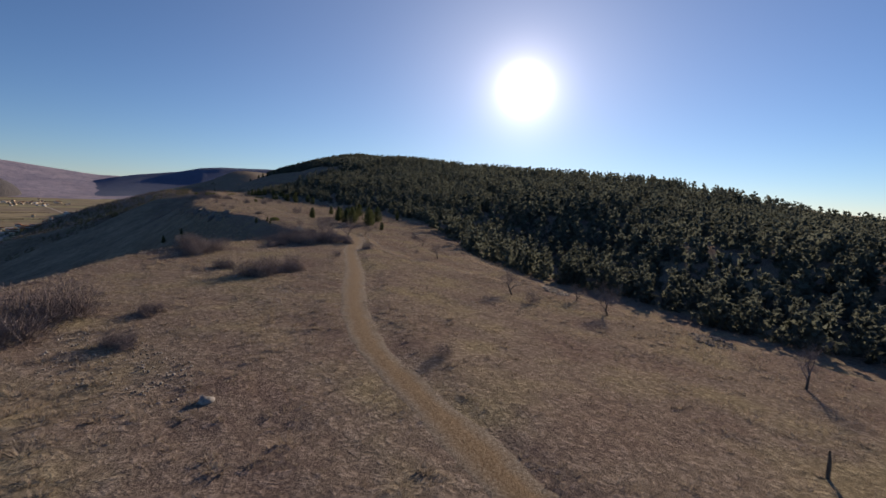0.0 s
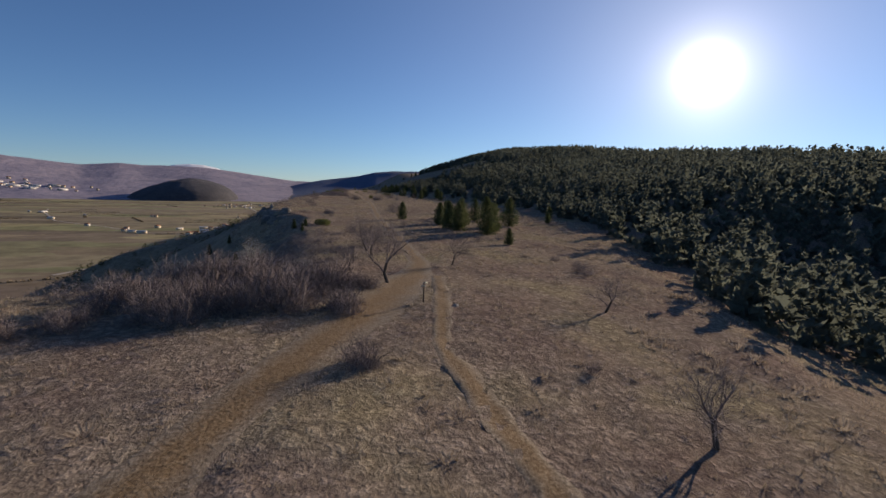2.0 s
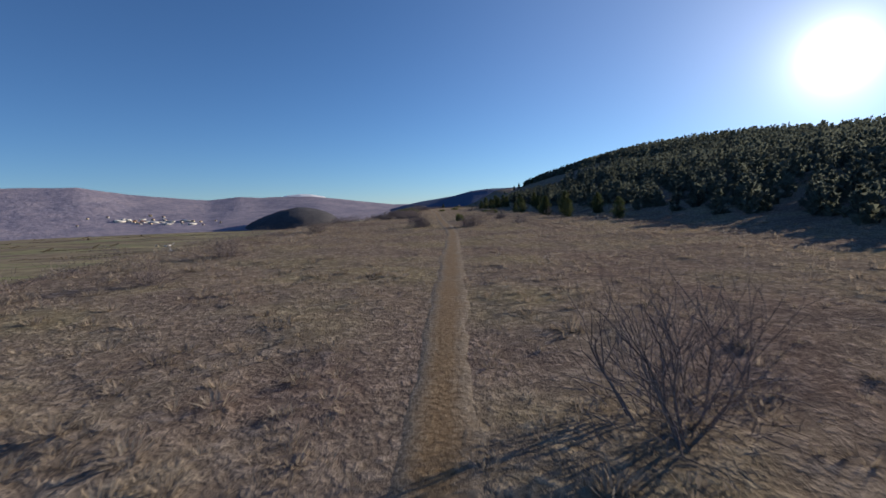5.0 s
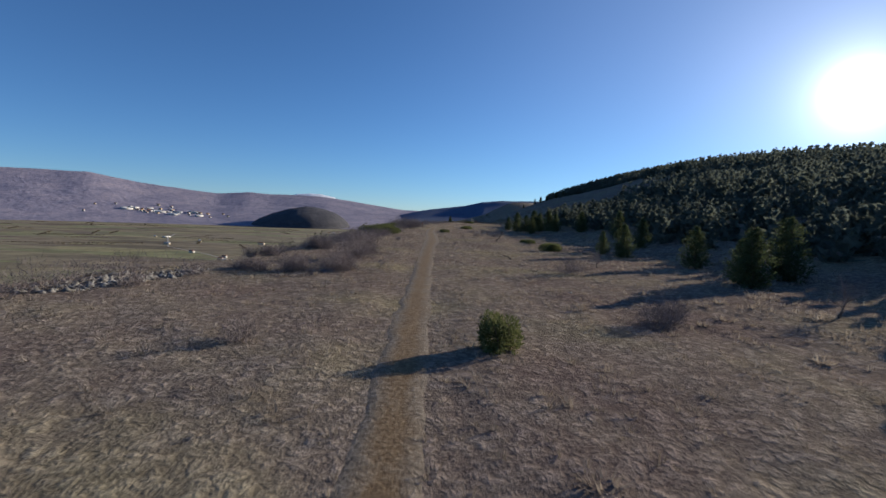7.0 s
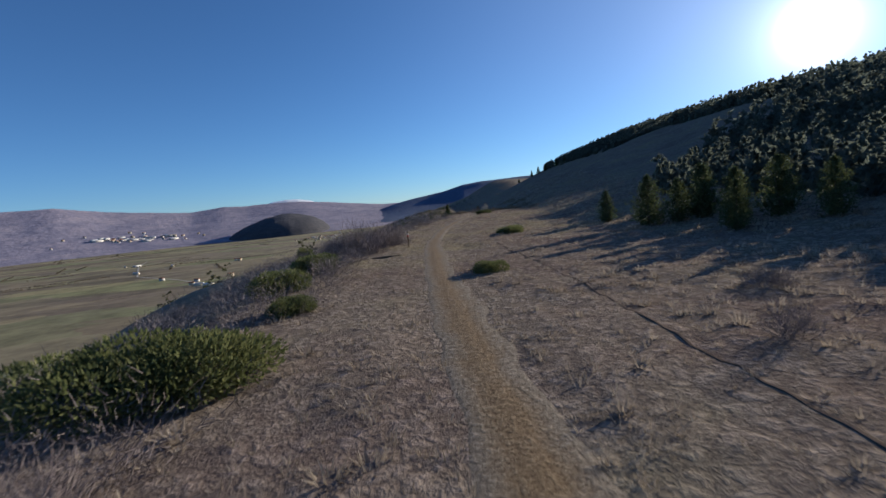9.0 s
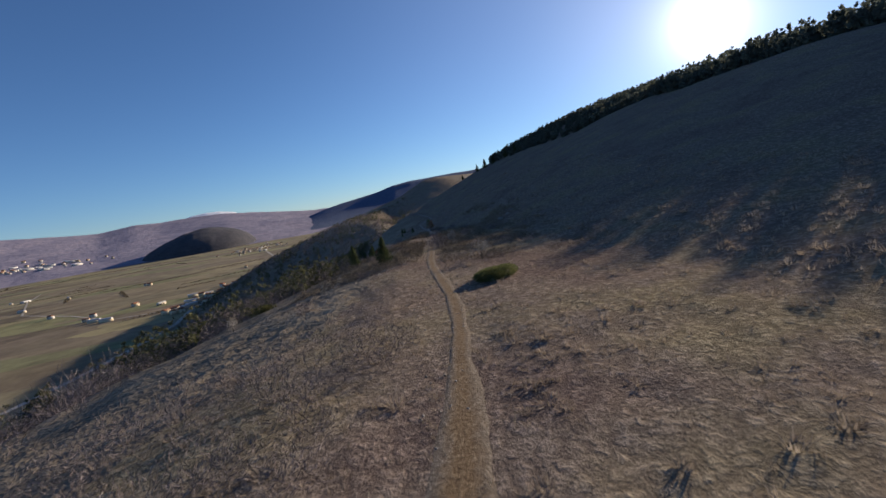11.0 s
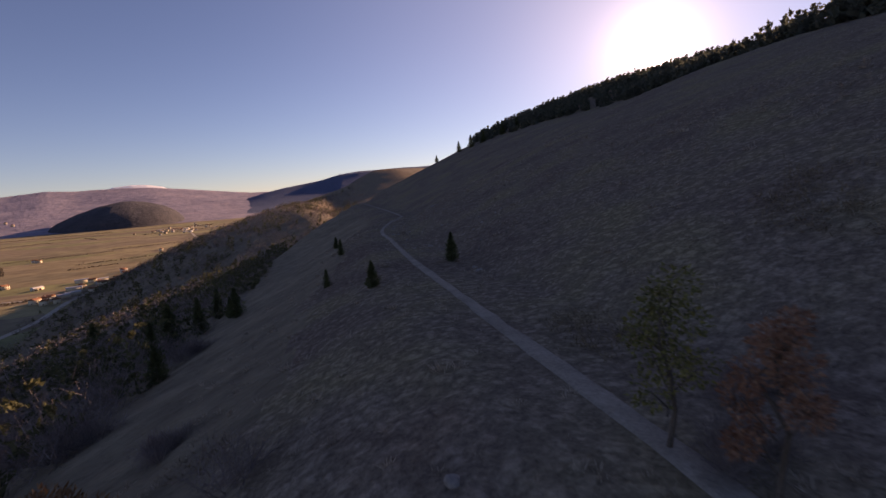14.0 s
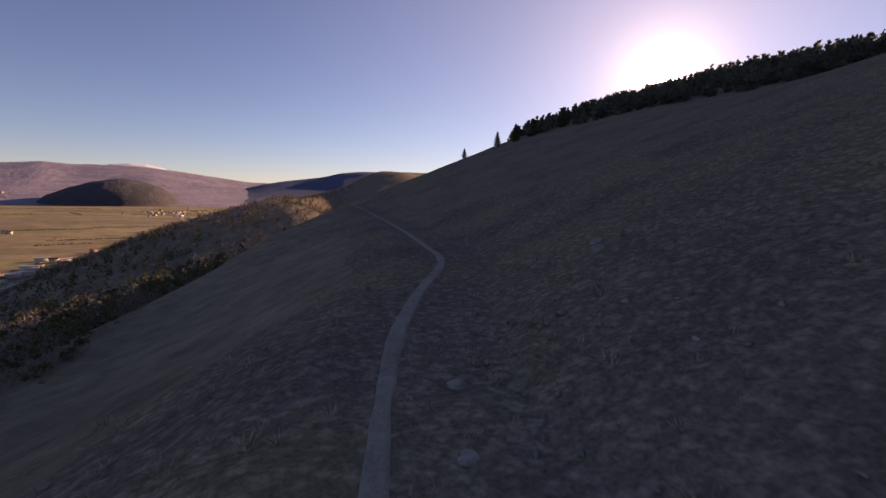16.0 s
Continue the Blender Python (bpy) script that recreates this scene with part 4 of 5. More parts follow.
for x, y, k, tn in [(80.5, 338.8, 0.9, 20), (79.0, 340.6, 0.8, 75), (82.2, 337.6, 0.85, 140), (62.9, 304.3, 0.75, 60), (22.4, 71.5, 0.7, 120), (54.0, 313.2, 0.35, 0), (46.5, 309.0, 0.5, 200), (62.4, 304.9, 0.25, 10), (27.0, 69.5, 0.6, 33), (58.5, 392, 0.9, 33), (63.8, 396.8, 0.8, 80)]:
    put_copy(pale_tree, x, y, tn, k)


def snag():
    """A dead trunk, bowed over near the ground and forked at its broken top."""
    ob = thing("dead_snag", "dark bowed dead trunk forked at its top on the meadow", "tree trunk")
    trunk = Soup()
    pts = [(-0.04, -0.03, -0.1), (0.10, 0.07, 0.12), (0.30, 0.22, 0.30), (0.52, 0.38, 0.46), (0.66, 0.47, 0.68), (0.70, 0.50, 0.90), (0.78, 0.54, 1.08)]
    for k in range(6):
        tube(trunk, pts[k], pts[k + 1], 0.080 - 0.008 * k, 0.072 - 0.008 * k, 8)
    part("trunk", trunk, BARK, ob)
    for start, a, b in ((pts[6], (0.70, 0.52, 1.22), (0.72, 0.50, 1.36)), (pts[6], (0.93, 0.62, 1.20), (0.98, 0.66, 1.38)), (pts[5], (0.60, 0.44, 1.02), (0.50, 0.38, 1.12)), (pts[3], (0.40, 0.42, 0.58), (0.34, 0.46, 0.62))):
        limb = Soup()
        tube(limb, start, a, 0.030, 0.020, 6)
        tube(limb, a, b, 0.020, 0.009, 6)
        part("limb", limb, BARK, ob)
    return ob


place(snag(), 54.8, 224.7, 0)

# ---- bare bushes ----
def make_thicket(w, h, seed, label):
    """A dense leafless thicket of several clumps of fine twigs."""
    rs = np.random.RandomState(seed)
    ob = thing("thicket", label, "thicket", "bare thickets")
    for k in range(9):
        clump, o, a = Soup(), 0.36 * w * math.sqrt(rs.rand()), rs.rand() * 6.28
        hh = h * rs.uniform(0.6, 1.0)
        bare_clump(clump, rs, (o * math.cos(a), o * math.sin(a), -0.1), hh, w * rs.uniform(0.4, 0.6), 560)
        for _ in range(7):
            b = rs.rand() * 6.28
            tube(clump, (o * math.cos(a), o * math.sin(a), -0.1), (o * math.cos(a) + 0.3 * w * math.cos(b) * rs.rand(), o * math.sin(a) + 0.3 * w * math.sin(b) * rs.rand(), hh * 0.85), 0.016, 0.005, 4)
        tagged(part("clump", clump, TWIG, ob), kind="stuff")
    return ob


thickets = [(make_thicket(3.6, 2.0, 255, "dense mauve-brown leafless thicket on the plateau"), 2.0), (make_thicket(2.6, 1.3, 256, "low dense leafless thicket in dry grass"), 1.3)]
spread_out(thickets, [(11.3, 42.6, 2.2), (14.3, 44.0, 1.4), (9.4, 46.7, 1.2), (10.0, 57.0, 2.4), (8.0, 55.0, 1.6), (22.3, 64.3, 2.2), (26.1, 64.0, 2.3), (24.4, 62.8, 2.0), (22.1, 62.0, 1.7), (19.3, 61.8, 1.0), (17.6, 60.8, 1.0), (27.3, 67.6, 2.2),
                      (20.4, 64.5, 1.8), (28.1, 56.3, 0.7), (-2.2, 32.6, 2.6), (-4.0, 29.5, 2.2), (0.8, 26.4, 1.1), (2.6, 32.0, 1.0), (8.6, 59.8, 2.3), (44.8, 257.0, 2.6), (46.2, 259.5, 1.9), (43.8, 259.5, 2.0), (31.4, 119, 0.9), (41.5, 196.8, 1.1), (39.6, 196.0, 1.1), (37.6, 196.4, 1.1), (42.3, 205.5, 1.1), (36.2, 203.0, 1.3), (38.5, 209, 1.4), (40.0, 220, 1.3), (35.0, 214, 1.5), (62.5, 340, 1.0), (58.6, 392.5, 1.8), (64.2, 365, 0.9), (60.0, 372, 1.6), (62.5, 383, 1.5), (59.5, 365, 1.4), (57.0, 377, 2.0), (71.6, 355.2, 0.7), (73.2, 356.3, 0.7), (28.4, 62.6, 1.3), (26.9, 65.8, 1.8), (24.6, 67.4, 2.0), (29.2, 66.6, 1.2), (22.2, 68.0, 2.0)], 7)
bushes = [(make_bare_bush(1.5, 261, "rounded mauve-grey leafless shrub on dry grass"), 1.5), (make_bare_bush(1.0, 262, "low dense leafless shrub on the meadow", 17), 1.0), (make_bare_bush(2.2, 263, "tall leafless thorn bush with fine twigs", 15), 2.2)]
BUSHES_A = [(13.4, 18.5, 0.8), (2.6, 32.3, 0.8), (28.3, 56.6, 1.0), (24.2, 62.6, 1.7), (21.8, 50.8, 0.7), (30.4, 29.2, 1.2), (32.2, 82.4, 1.7), (35.1, 55.5, 0.45),
            (45, 71.2, 1.0), (45.9, 77, 0.6), (45.4, 72.7, 0.8), (55.8, 86, 0.6), (38.9, 100.5, 0.7), (31.8, 91.7, 1.1), (31.4, 112.9, 0.6), (29.7, 138.9, 1.3), (31.3, 168.4, 1.3), (42.6, 125.4, 2.0), (-6, 36, 2.2), (15, 46, 1.2), (40.1, 99.5, 0.5)]
BUSHES_B = [(29.6, 148, 1.5), (41.2, 171.9, 1.7), (47.0, 171.2, 2.0), (52.6, 173.2, 1.2), (41.9, 172.6, 1.3), (46.5, 170.4, 1.4), (42.0, 202.4, 1.8), (41.0, 183.5, 0.7), (41.4, 199.4, 1.3), (54.3, 198.5, 1.3), (34.9, 190.4, 0.8), (35.8, 193.5, 0.9), (41.6, 196, 1.1), (42.2, 207.8, 0.9), (41.5, 206, 0.9), (41.8, 215.7, 1.1),
            (44.2, 221.5, 0.5), (44.4, 261, 2.5), (45.6, 258, 1.6), (46.5, 263, 1.7), (50.9, 244, 0.7), (42.5, 229, 0.9), (43.8, 247, 1.0), (39.5, 226, 1.3), (46.0, 88.0, 0.9), (41.2, 89.0, 0.8), (43.2, 86.5, 0.7), (53.7, 231.5, 0.8), (56.5, 235.7, 0.8), (56.9, 235.3, 0.6), (53.0, 186.4, 1.2), (53.6, 186.9, 0.9)]
BUSHES_C = [(62.9, 316.5, 1.1), (64.0, 321.0, 1.3), (60.5, 331, 0.9), (58, 326, 0.8), (67.0, 335, 0.9), (55.5, 309.5, 0.7), (51.5, 303, 0.8), (69.4, 342, 0.8), (72.6, 340, 0.9), (66, 345, 0.9), (62, 350, 1.0), (59, 352, 1.1), (66, 360, 1.1), (74, 352, 0.8), (69, 328, 0.8), (71.5, 326, 0.9)]
spread_out(bushes, BUSHES_A + BUSHES_B + BUSHES_C, 4)


# ---- rocks ----
def rock_mesh(soup, rs, at, size, flat=0.6):
    bm = bmesh.new()
    bmesh.ops.create_icosphere(bm, subdivisions=2, radius=1.0)
    off = rs.rand(3) * 50
    pts = np.array([v.co[:] for v in bm.verts])
    fcs = np.array([[v.index for v in f.verts] for f in bm.faces])
    bm.free()
    d = np.array([noise.noise(Vector(p * 0.9 + off)) + 0.45 * noise.noise(Vector(p * 2.6 + off)) for p in pts])
    step = np.round(pts * 2.2 + d[:, None]) / 2.2
    p = (0.55 * pts + 0.45 * step) * (1 + 0.5 * d)[:, None] * np.array([1, 0.75 + 0.5 * rs.rand(), flat]) * size
    a = rs.rand() * 6.28
    p = np.stack([p[:, 0] * math.cos(a) - p[:, 1] * math.sin(a), p[:, 0] * math.sin(a) + p[:, 1] * math.cos(a), p[:, 2]], 1)
    soup.add(p + np.asarray(at), fcs)


def make_rock(size, seed, label, flat=0.6):
    s = Soup()
    rock_mesh(s, np.random.RandomState(seed), (0, 0, 0), size, flat)
    return tagged(new("rock", s.mesh("rock", ROCK)), label, "rock", "loose limestone rocks")


rocks = [(make_rock(0.25, 271, "pale grey limestone rock half sunk in grass"), 0.25), (make_rock(0.4, 272, "angular grey limestone boulder on the slope"), 0.4), (make_rock(0.18, 273, "small pale stone lying in the grass", 0.5), 0.18)]
ROCKS = [(3.1, 18.2, 0.28), (75.5, 333.4, 0.4), (78.5, 336.4, 0.22), (77.0, 334.5, 0.3), (67.7, 331.2, 0.2), (75.5, 370.7, 0.18), (75.7, 371.5, 0.14), (61.2, 337.4, 0.3), (68.7, 356.6, 0.15), (77.8, 383.8, 0.2), (76.6, 383.7, 0.14), (80.2, 381.6, 0.15), (79.5, 381.9, 0.13), (77.7, 381.7, 0.12), (76.4, 381.2, 0.12), (79.0, 398.4, 0.22), (79.4, 398.1, 0.15),
         (80.2, 395.7, 0.14), (81.9, 394.8, 0.12), (88.7, 414.3, 0.3), (89.4, 415.2, 0.3), (82.0, 409.5, 0.2), (81.2, 407.1, 0.2), (85.3, 407.3, 0.12), (46.2, 253, 0.2), (23.2, 100.5, 0.25), (52, 192, 0.16), (33.0, 62.5, 0.14)]
spread_out(rocks, ROCKS, 5)


def scree(name, cx, cy, rx, ry, n, seed, size, label, turn=0.0):
    rs = np.random.RandomState(seed)
    soup = Soup()
    for _ in range(n):
        a, o = rs.rand() * 6.28, math.sqrt(rs.rand())
        u, v = math.cos(a) * o * rx, math.sin(a) * o * ry
        x, y = cx + u * math.cos(turn) - v * math.sin(turn), cy + u * math.sin(turn) + v * math.cos(turn)
        k = size * rs.uniform(0.5, 1.4)
        p = np.array([(1, 0, 0), (-0.6, 0.8, 0), (-0.5, -0.9, 0), (0.2, 0.1, 0.8), (0.1, -0.3, -0.6)]) * k * (1 + 0.4 * rs.normal(size=(5, 1)))
        soup.add(p + np.array([x, y, gz(x, y) + 0.02]), [(0, 1, 3), (1, 2, 3), (2, 0, 3), (1, 0, 4), (2, 1, 4), (0, 2, 4)])
    return stuff(name, soup, ROCK, label, "scree")


scree("scree_bank", 0.5, 24.0, 2.4, 5.5, 260, 281, 0.06, "grey limestone rubble lying open in the grass", 0.25)
scree("scree_patch", 11.5, 36.0, 1.3, 1.8, 130, 282, 0.05, "grey stones spread over the dry grass")
scree("scree_patch", 10.5, 43.5, 1.2, 3.0, 90, 283, 0.08, "grey stones below a bare thicket", -0.2)
scree("scree_heap", 38.6, 34.0, 1.2, 2.4, 200, 284, 0.12, "heap of grey field stones near the wood", -0.4)
scree("scree_heap", 36.8, 17.2, 1.3, 2.2, 200, 285, 0.12, "heap of grey field stones on the meadow", -0.6)
scree("scree_edge", 34.0, 192.0, 1.2, 4.0, 300, 286, 0.12, "pale stones along the edge of the scarp", -0.4)
scree("trail_stones", 36.2, 96.0, 0.9, 22.0, 420, 287, 0.035, "loose pale stones along the dirt trail", -0.09)
scree("trail_stones", 58.0, 296.0, 1.2, 14.0, 160, 288, 0.035, "loose pale stones along the dirt trail", -0.25)
scree("slope_stones", 56.0, 311.0, 3.0, 4.0, 120, 289, 0.07, "pale stones showing through the slope grass", 0.2)
scree("slope_stones", 80.5, 388.0, 4.5, 16.0, 130, 290, 0.07, "pale stones scattered over the shaded hillside", -0.2)
scree("slope_stones", 86.5, 408.0, 4.5, 10.0, 110, 291, 0.08, "pale stones scattered over the shaded hillside", -0.2)


# Darker copy of the limestone: backlit shade is put into its colour.
SHADED_ROCK = mottled("shaded_rock", [(0.30, (0.050, 0.048, 0.046)), (0.50, (0.115, 0.110, 0.104)), (0.70, (0.215, 0.205, 0.19))], 0.9, 6.0, 0.95, 1.0, 0.10, 0.2, gloss=0.05)


def outcrop(at, length, height, seed, turn, label):
    """A broken limestone band along the lip of the scarp."""
    rs = np.random.RandomState(seed)
    ob = thing("rock_outcrop", label, "rock outcrop")
    n = int(length * 1.1)
    for i in range(n):
        soup = Soup()
        u = (i + rs.rand()) / n * length - length / 2
        x, y = at[0] + math.cos(turn) * u + rs.normal() * 0.5, at[1] + math.sin(turn) * u + rs.normal() * 0.5
        rock_mesh(soup, rs, (x, y, gz(x, y) - 0.35), height * rs.uniform(0.35, 0.75), rs.uniform(0.8, 1.3))
        part("boulder", soup, SHADED_ROCK, ob)
    return ob


outcrop((22.4, 129.5), 22, 1.35, 301, 1.72, "grey limestone cliff edge above the valley, darkened for shade")
outcrop((19.5, 84.5), 12, 1.3, 302, 2.6, "grey rock band in the scrub slope, darkened for shade")
outcrop((25.6, 106.5), 9, 0.45, 303, 1.5, "low grey rock edge above the scarp")
outcrop((25.0, 176.0), 10, 0.6, 304, 1.5, "low grey rock edge above the valley")


# ---- posts ----
WOOD = mottled("weathered_wood", [(0.3, (0.085, 0.06, 0.04)), (0.7, (0.22, 0.165, 0.115))], 2.0, 25.0, 0.9, 0.5, 0.01)
BOARD = mottled("pale_board", [(0.3, (0.46, 0.42, 0.34)), (0.7, (0.66, 0.62, 0.52))], 2.0, 25.0, 0.8, 0.2, 0.005)
RED = mottled("faded_red_paint", [(0.3, (0.34, 0.05, 0.04)), (0.7, (0.48, 0.09, 0.07))], 3.0, 30.0, 0.7, 0.1, 0.004)


def box(soup, c, half, turn=0.0, tip=0.0):
    x, y, z = half
    p = np.array([(-x, -y, -z), (x, -y, -z), (x, y, -z), (-x, y, -z), (-x, -y, z), (x, -y, z), (x, y, z), (-x, y, z)], float)
    f = [(0, 3, 2, 1), (4, 5, 6, 7), (0, 1, 5, 4), (1, 2, 6, 5), (2, 3, 7, 6), (3, 0, 4, 7)]
    if tip:
        p = np.concatenate([p, [(x + tip, -y, 0), (x + tip, y, 0)]])
        f = [(0, 3, 2, 1), (4, 5, 6, 7), (3, 0, 4, 7), (0, 1, 5, 4), (2, 3, 7, 6), (1, 2, 9, 8), (8, 9, 6, 5)]
    ca, sa = math.cos(turn), math.sin(turn)
    q = p.copy()
    q[:, 0], q[:, 1] = p[:, 0] * ca - p[:, 1] * sa, p[:, 0] * sa + p[:, 1] * ca
    soup.add(q + np.asarray(c), f)


def signpost():
    ob = thing("trail_signpost", "short wooden signpost with two pale arrow boards at the fork", "signpost")
    post, b1, b2 = Soup(), Soup(), Soup()
    tube(post, (0, 0, -0.15), (0.02, 0.0, 0.86), 0.035, 0.032, 8)
    box(b1, (0.10, 0.03, 0.80), (0.15, 0.012, 0.042), 0.35, 0.06)
    box(b2, (-0.04, -0.03, 0.70), (0.10, 0.012, 0.036), 2.2, 0.05)
    part("post", post, WOOD, ob)
    part("arrow_board", b1, BOARD, ob, "pale painted arrow board")
    part("arrow_board", b2, BOARD, ob, "pale painted arrow board")
    return ob


place(signpost(), 31.75, 63.1, 20)


def marker_post():
    ob = thing("marker_post", "wooden trail marker post with a red and pale band", "post")
    post, band, top = Soup(), Soup(), Soup()
    tube(post, (0, 0, -0.15), (0, 0, 1.05), 0.05, 0.045, 8)
    tube(band, (0, 0, 0.72), (0, 0, 0.84), 0.053, 0.053, 8)
    tube(top, (0, 0, 0.84), (0, 0, 0.96), 0.053, 0.053, 8)
    part("post", post, WOOD, ob)
    part("band", band, RED, ob, "faded red band")
    part("band", top, BOARD, ob, "pale painted band")
    return ob


place(marker_post(), 47.9, 257.2, 20)


def stump(label, h):
    ob = thing("stump", label, "stump")
    post, knob = Soup(), Soup()
    tube(post, (0, 0, -0.1), (0.05, 0, h * 0.6), 0.07, 0.06, 8)
    tube(post, (0.05, 0, h * 0.6), (0.02, 0.03, h), 0.06, 0.03, 8)
    tube(knob, (0.04, 0, h * 0.5), (0.16, 0.05, h * 0.68), 0.025, 0.012, 6)
    part("trunk", post, BARK, ob)
    part("stub", knob, BARK, ob)
    return ob


place(stump("dark broken stump standing in dry grass", 0.9), 18.7, 4.8, 20)


def log():
    ob = thing("fallen_log", "weathered log lying on the grass beside the trail", "log")
    body, stub = Soup(), Soup()
    tube(body, (-0.9, 0, 0.06), (0, 0.05, 0.08), 0.09, 0.085, 8)
    tube(body, (0, 0.05, 0.08), (0.9, 0, 0.06), 0.085, 0.06, 8)
    tube(stub, (0.3, 0.03, 0.1), (0.45, 0.2, 0.25), 0.03, 0.015, 6)
    part("trunk", body, WOOD, ob)
    part("stub", stub, WOOD, ob)
    return ob


place(log(), 46.3, 252.6, 10)

# ---- the valley: road, houses, halls ----
ROAD = mottled("pale_road", [(0.3, (0.30, 0.27, 0.22)), (0.7, (0.44, 0.41, 0.35))], 0.05, 0.6, 0.95, 0.0)


def road(name, pts, width, label):
    p = np.array(pts, float)
    t = np.concatenate([[0], np.cumsum(np.hypot(*np.diff(p, axis=0).T))])
    u = np.arange(0, t[-1], 4.0)
    x, y = np.interp(u, t, p[:, 0]), np.interp(u, t, p[:, 1])
    dx, dy = np.gradient(x), np.gradient(y)
    n = np.hypot(dx, dy)
    rows = []
    for c in (-1, 0, 1):
        ex, ey = x - dy / n * c * width / 2, y + dx / n * c * width / 2
        rows.append(np.stack([ex, ey, ground_z(ex, ey) + 0.35], 1))
    v = np.stack(rows, 1).reshape(-1, 3)
    f = [(i * 3 + j, (i + 1) * 3 + j, (i + 1) * 3 + j + 1, i * 3 + j + 1) for i in range(len(u) - 1) for j in range(2)]
    s = Soup()
    s.add(v, f)
    tagged(new(name, s.mesh(name, ROAD)), label, "road", kind="structure")


road("road_village", [(-165, 520), (-140, 590), (-122, 650), (-108, 720), (-98, 800), (-104, 880), (-98, 960), (-80, 1060), (-55, 1180), (-45, 1300), (-60, 1530), (-120, 1900), (-170, 2150), (-150, 2500)], 5.5, "pale country road running to the village")
road("road_farm", [(-100, 905), (-206, 935), (-300, 1060), (-430, 1200), (-560, 1480), (-640, 1700)], 3.5, "pale farm track between the fields")

WALL_WARM = mottled("warm_render", [(0.3, (0.52, 0.44, 0.32)), (0.7, (0.66, 0.58, 0.44))], 0.3, 3.0, 0.9, 0.0)
WALL_WHITE = mottled("white_render", [(0.3, (0.46, 0.45, 0.42)), (0.7, (0.62, 0.61, 0.57))], 0.3, 3.0, 0.9, 0.0)
WALL_ORANGE = mottled("orange_render", [(0.3, (0.60, 0.28, 0.07)), (0.7, (0.74, 0.38, 0.11))], 0.3, 3.0, 0.9, 0.0)
TILES = mottled("terracotta_tiles", [(0.3, (0.19, 0.085, 0.05)), (0.7, (0.33, 0.16, 0.10))], 0.5, 4.0, 0.9, 0.0)
SHEET = mottled("pale_sheet_roof", [(0.3, (0.40, 0.41, 0.43)), (0.7, (0.58, 0.59, 0.60))], 0.2, 2.0, 0.6, 0.0)
GLAZING = mottled("dark_glazing", [(0.3, (0.02, 0.024, 0.03)), (0.7, (0.05, 0.055, 0.06))], 0.5, 3.0, 0.2, 0.0)


def make_house(name, w, l, h, roof_h, wall, roof_mat, label, category="house", group="village houses", floors=2):
    ob = thing(name, label, category, group)
    body, roof, chim, door = Soup(), Soup(), Soup(), Soup()
    box(body, (0, 0, h / 2 - 0.5), (w / 2, l / 2, h / 2 + 0.5))
    part("wall", body, wall, ob)
    e = 0.5
    x, y, z = w / 2 + e, l / 2 + e, h - 0.15
    roof.add([(-x, -y, z), (x, -y, z), (x, y, z), (-x, y, z), (0, -y, h + roof_h), (0, y, h + roof_h)], [(0, 4, 5, 3), (1, 2, 5, 4), (0, 3, 2, 1)])
    roof.add([(-x, -y, z), (x, -y, z), (0, -y, h + roof_h), (-x, y, z), (x, y, z), (0, y, h + roof_h)], [(0, 1, 2), (3, 5, 4)])
    r = part("roof", roof, roof_mat, ob)
    if category == "house":
        box(chim, (w * 0.2, l * 0.15, h + roof_h * 0.75), (0.35, 0.35, 0.9))
        part("chimney", chim, wall, r)
        for k in range(floors):
            for sx in (-1, 1):
                for sy in (-0.3, 0.0, 0.3):
                    win = Soup()
                    box(win, (sx * (w / 2 + 0.02), sy * l, h * (k + 0.55) / floors), (0.05, 0.55, 0.65))
                    part("window", win, GLAZING, ob)
    else:
        for sy in (-0.3, 0.1):
            win = Soup()
            box(win, (w / 2 + 0.02, sy * l, h * 0.35), (0.05, 2.0, h * 0.35))
            part("gate", win, GLAZING, ob)
    box(door, (0, -l / 2 - 0.02, 1.1), (0.6, 0.05, 1.1))
    part("door", door, WOOD, ob)
    return ob


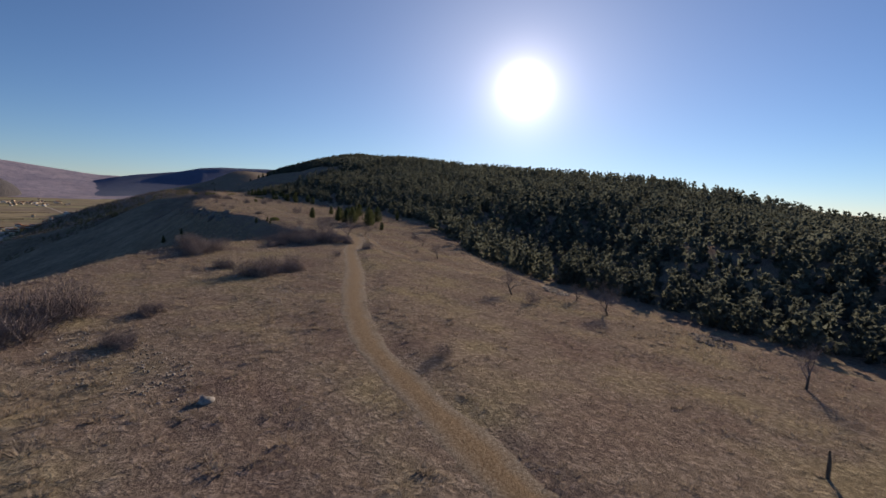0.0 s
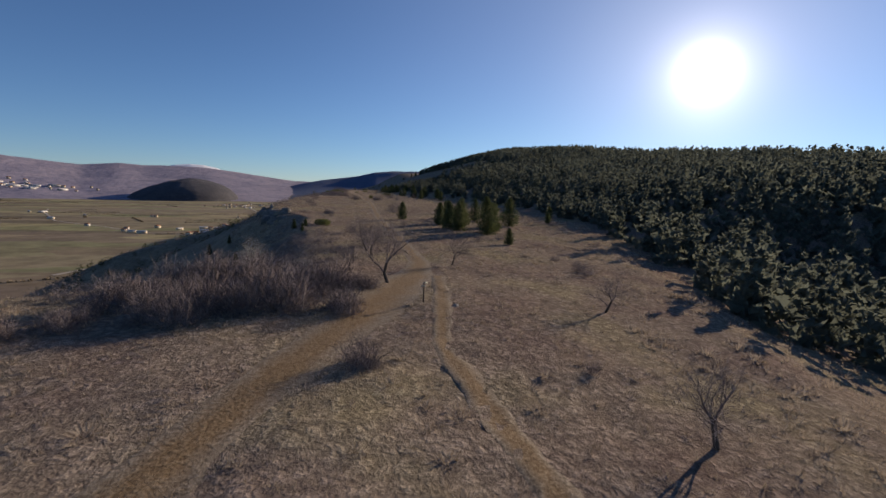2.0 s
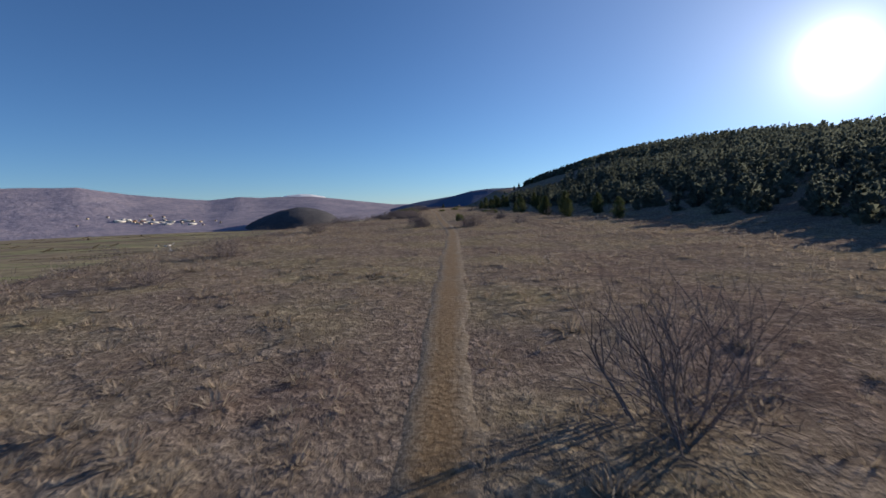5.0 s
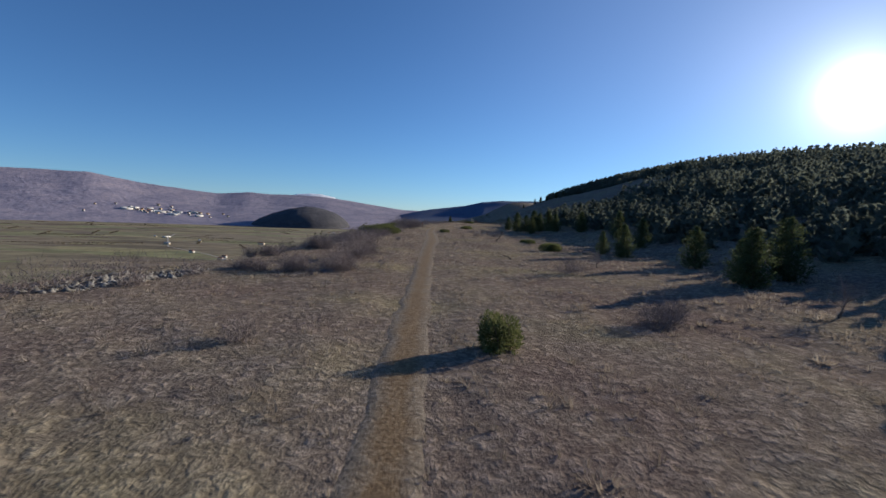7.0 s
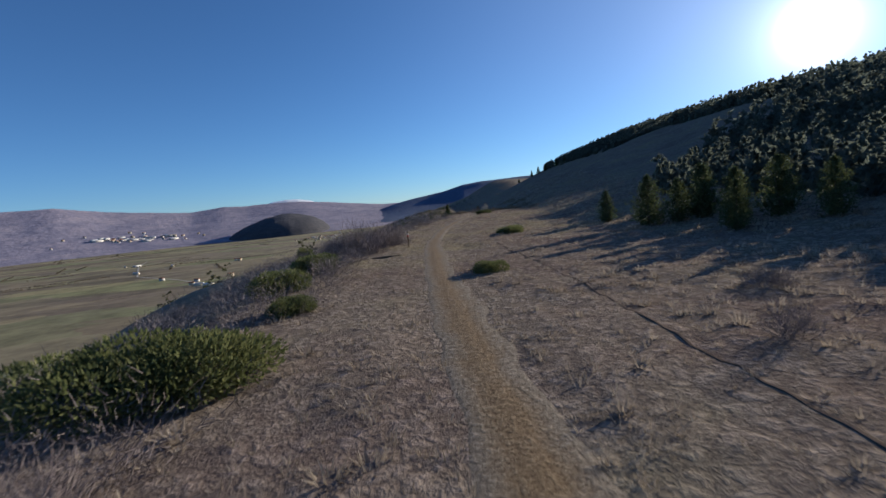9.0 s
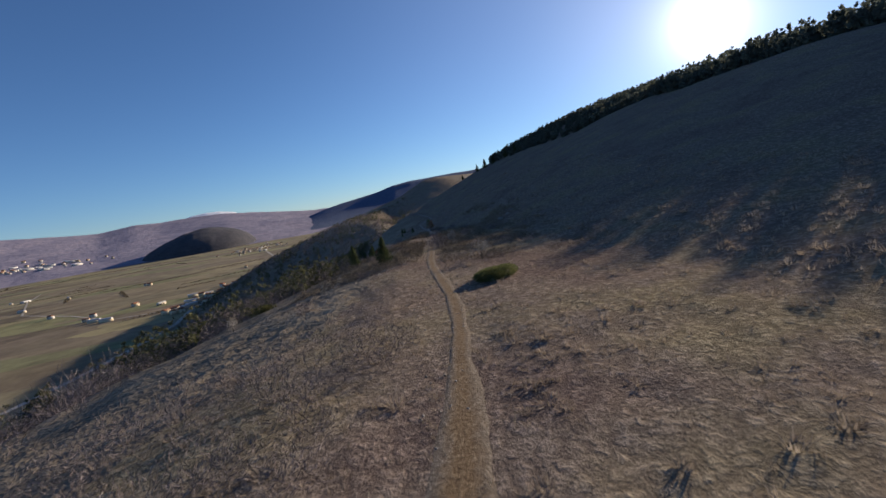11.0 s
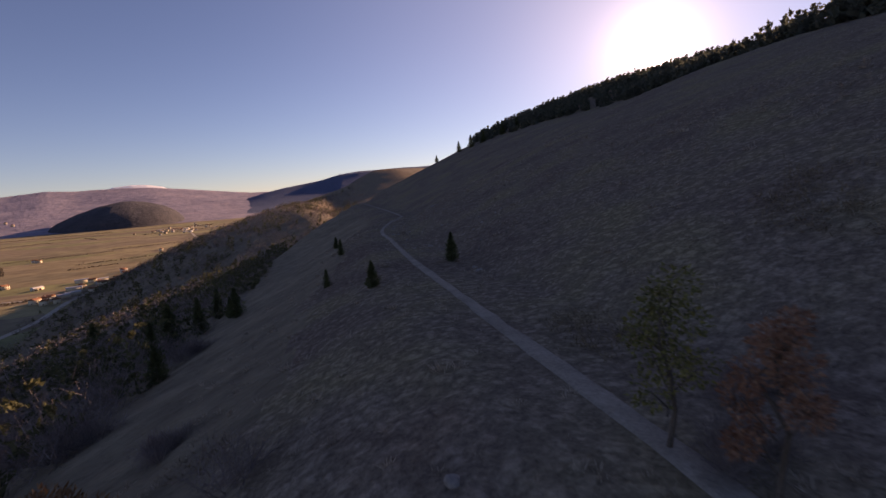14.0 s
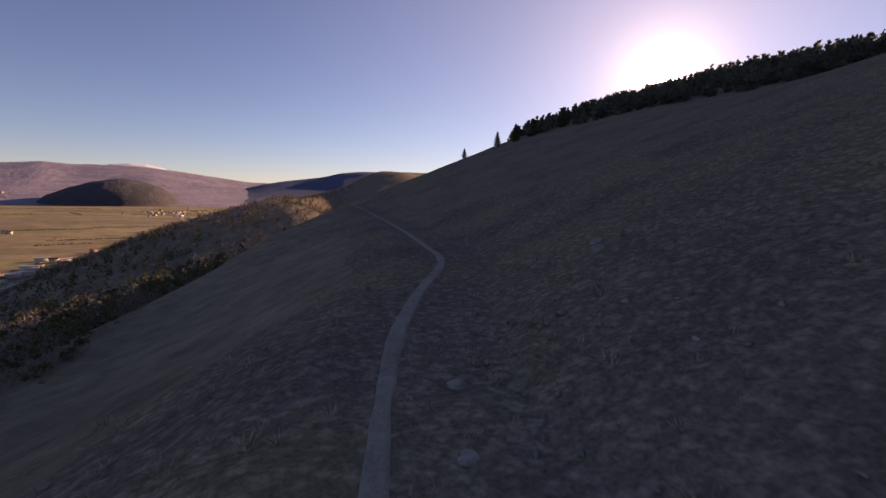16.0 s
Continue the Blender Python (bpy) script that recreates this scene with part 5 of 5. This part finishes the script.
house_kinds = [make_house("house", 9, 11, 6, 2.2, WALL_WARM, TILES, "warm rendered village house with a tiled roof"), make_house("house", 8, 10, 5.5, 2.0, WALL_WHITE, TILES, "white rendered village house with a tiled roof"),
               make_house("house", 10, 13, 7.5, 2.4, WALL_ORANGE, TILES, "bright orange village house with a tiled roof"), make_house("hall", 14, 34, 6, 1.6, WALL_WHITE, SHEET, "long white industrial hall with a pale sheet roof", "hall", "halls"),
               make_house("barn", 8, 18, 4.5, 1.8, WALL_WARM, SHEET, "farm barn with a pale sheet roof", "barn", "farm buildings")]
HOUSES = [(-113, 884, 0), (-87, 972, 2), (-108, 990, 1), (-131, 1015, 4), (-55, 1529, 3), (-87, 1081, 1), (-89, 1033, 0), (-56, 1183, 1), (-22, 1282, 1), (-76, 1063, 0), (-120, 953, 4), (-117, 1002, 0), (-102, 1074, 1), (-107, 1360, 0),
          (-50, 1170, 1), (-34, 1189, 4), (-126, 900, 1), (-225, 942, 4), (-289, 1358, 0), (-461, 1262, 4), (-300, 1372, 1), (-332, 1076, 1), (-240, 958, 0), (-206, 925, 4), (-208, 1029, 0), (-564, 1481, 3), (-600, 1500, 4), (-439, 1377, 4)]
HOUSES_FAR = [(-248, 998, 1), (-165, 992, 4), (-70, 1015, 1), (-72, 940, 0), (-126, 1946, 3), (-95, 925, 0), (-60, 1110, 0), (-30, 1230, 3), (-20, 1310, 3), (-75, 985, 1)]


def settle(spots, seed, spin=None):
    rs = random.Random(seed)
    for x, y, k in spots:
        ob = house_kinds[k]
        turn = rs.uniform(-35, 35) + (90 if rs.random() < 0.4 else 0)
        (put_copy if ob.location.length else place)(ob, x, y, turn, 0.64 + rs.uniform(-0.08, 0.12))


settle(HOUSES, 6)
settle(HOUSES_FAR, 7)
rv = random.Random(8)
settle([(-185 + rv.gauss(0, 60), 2150 + rv.gauss(0, 110), rv.choice((0, 1, 1, 0, 4))) for _ in range(44)], 9)
settle([(-96 + 0.16 * (k - 1000) + rv.gauss(0, 17), k + rv.gauss(0, 12), rv.choice((0, 0, 1, 4))) for k in range(880, 1280, 13)], 10)


def town_on_far_slope():
    """White works and houses at the foot of the far mountains."""
    rt = random.Random(12)
    for i in range(46):
        az, r = radians(rt.gauss(25.5, 2.6)), rt.gauss(3230, 90)
        x, y = 30 - math.sin(az) * r, 150 + math.cos(az) * r
        z = float(range_z(np.array([x]), np.array([y]), (30, 150), MOUNTAINS, 2700, 4350, 31, -80.0, 14.0)[0])
        k = 3 if rt.random() < 0.4 else rt.choice((0, 1))
        c = copy_thing(house_kinds[k], Matrix.Identity(4))
        f = rt.uniform(1.0, 1.7)
        c.matrix_basis = Matrix.Translation((x, y, z - 0.5)) @ pose(0, 0, 0, 0, 0, rt.uniform(0, 180)) @ Matrix.Diagonal((f, f, f, 1))


town_on_far_slope()
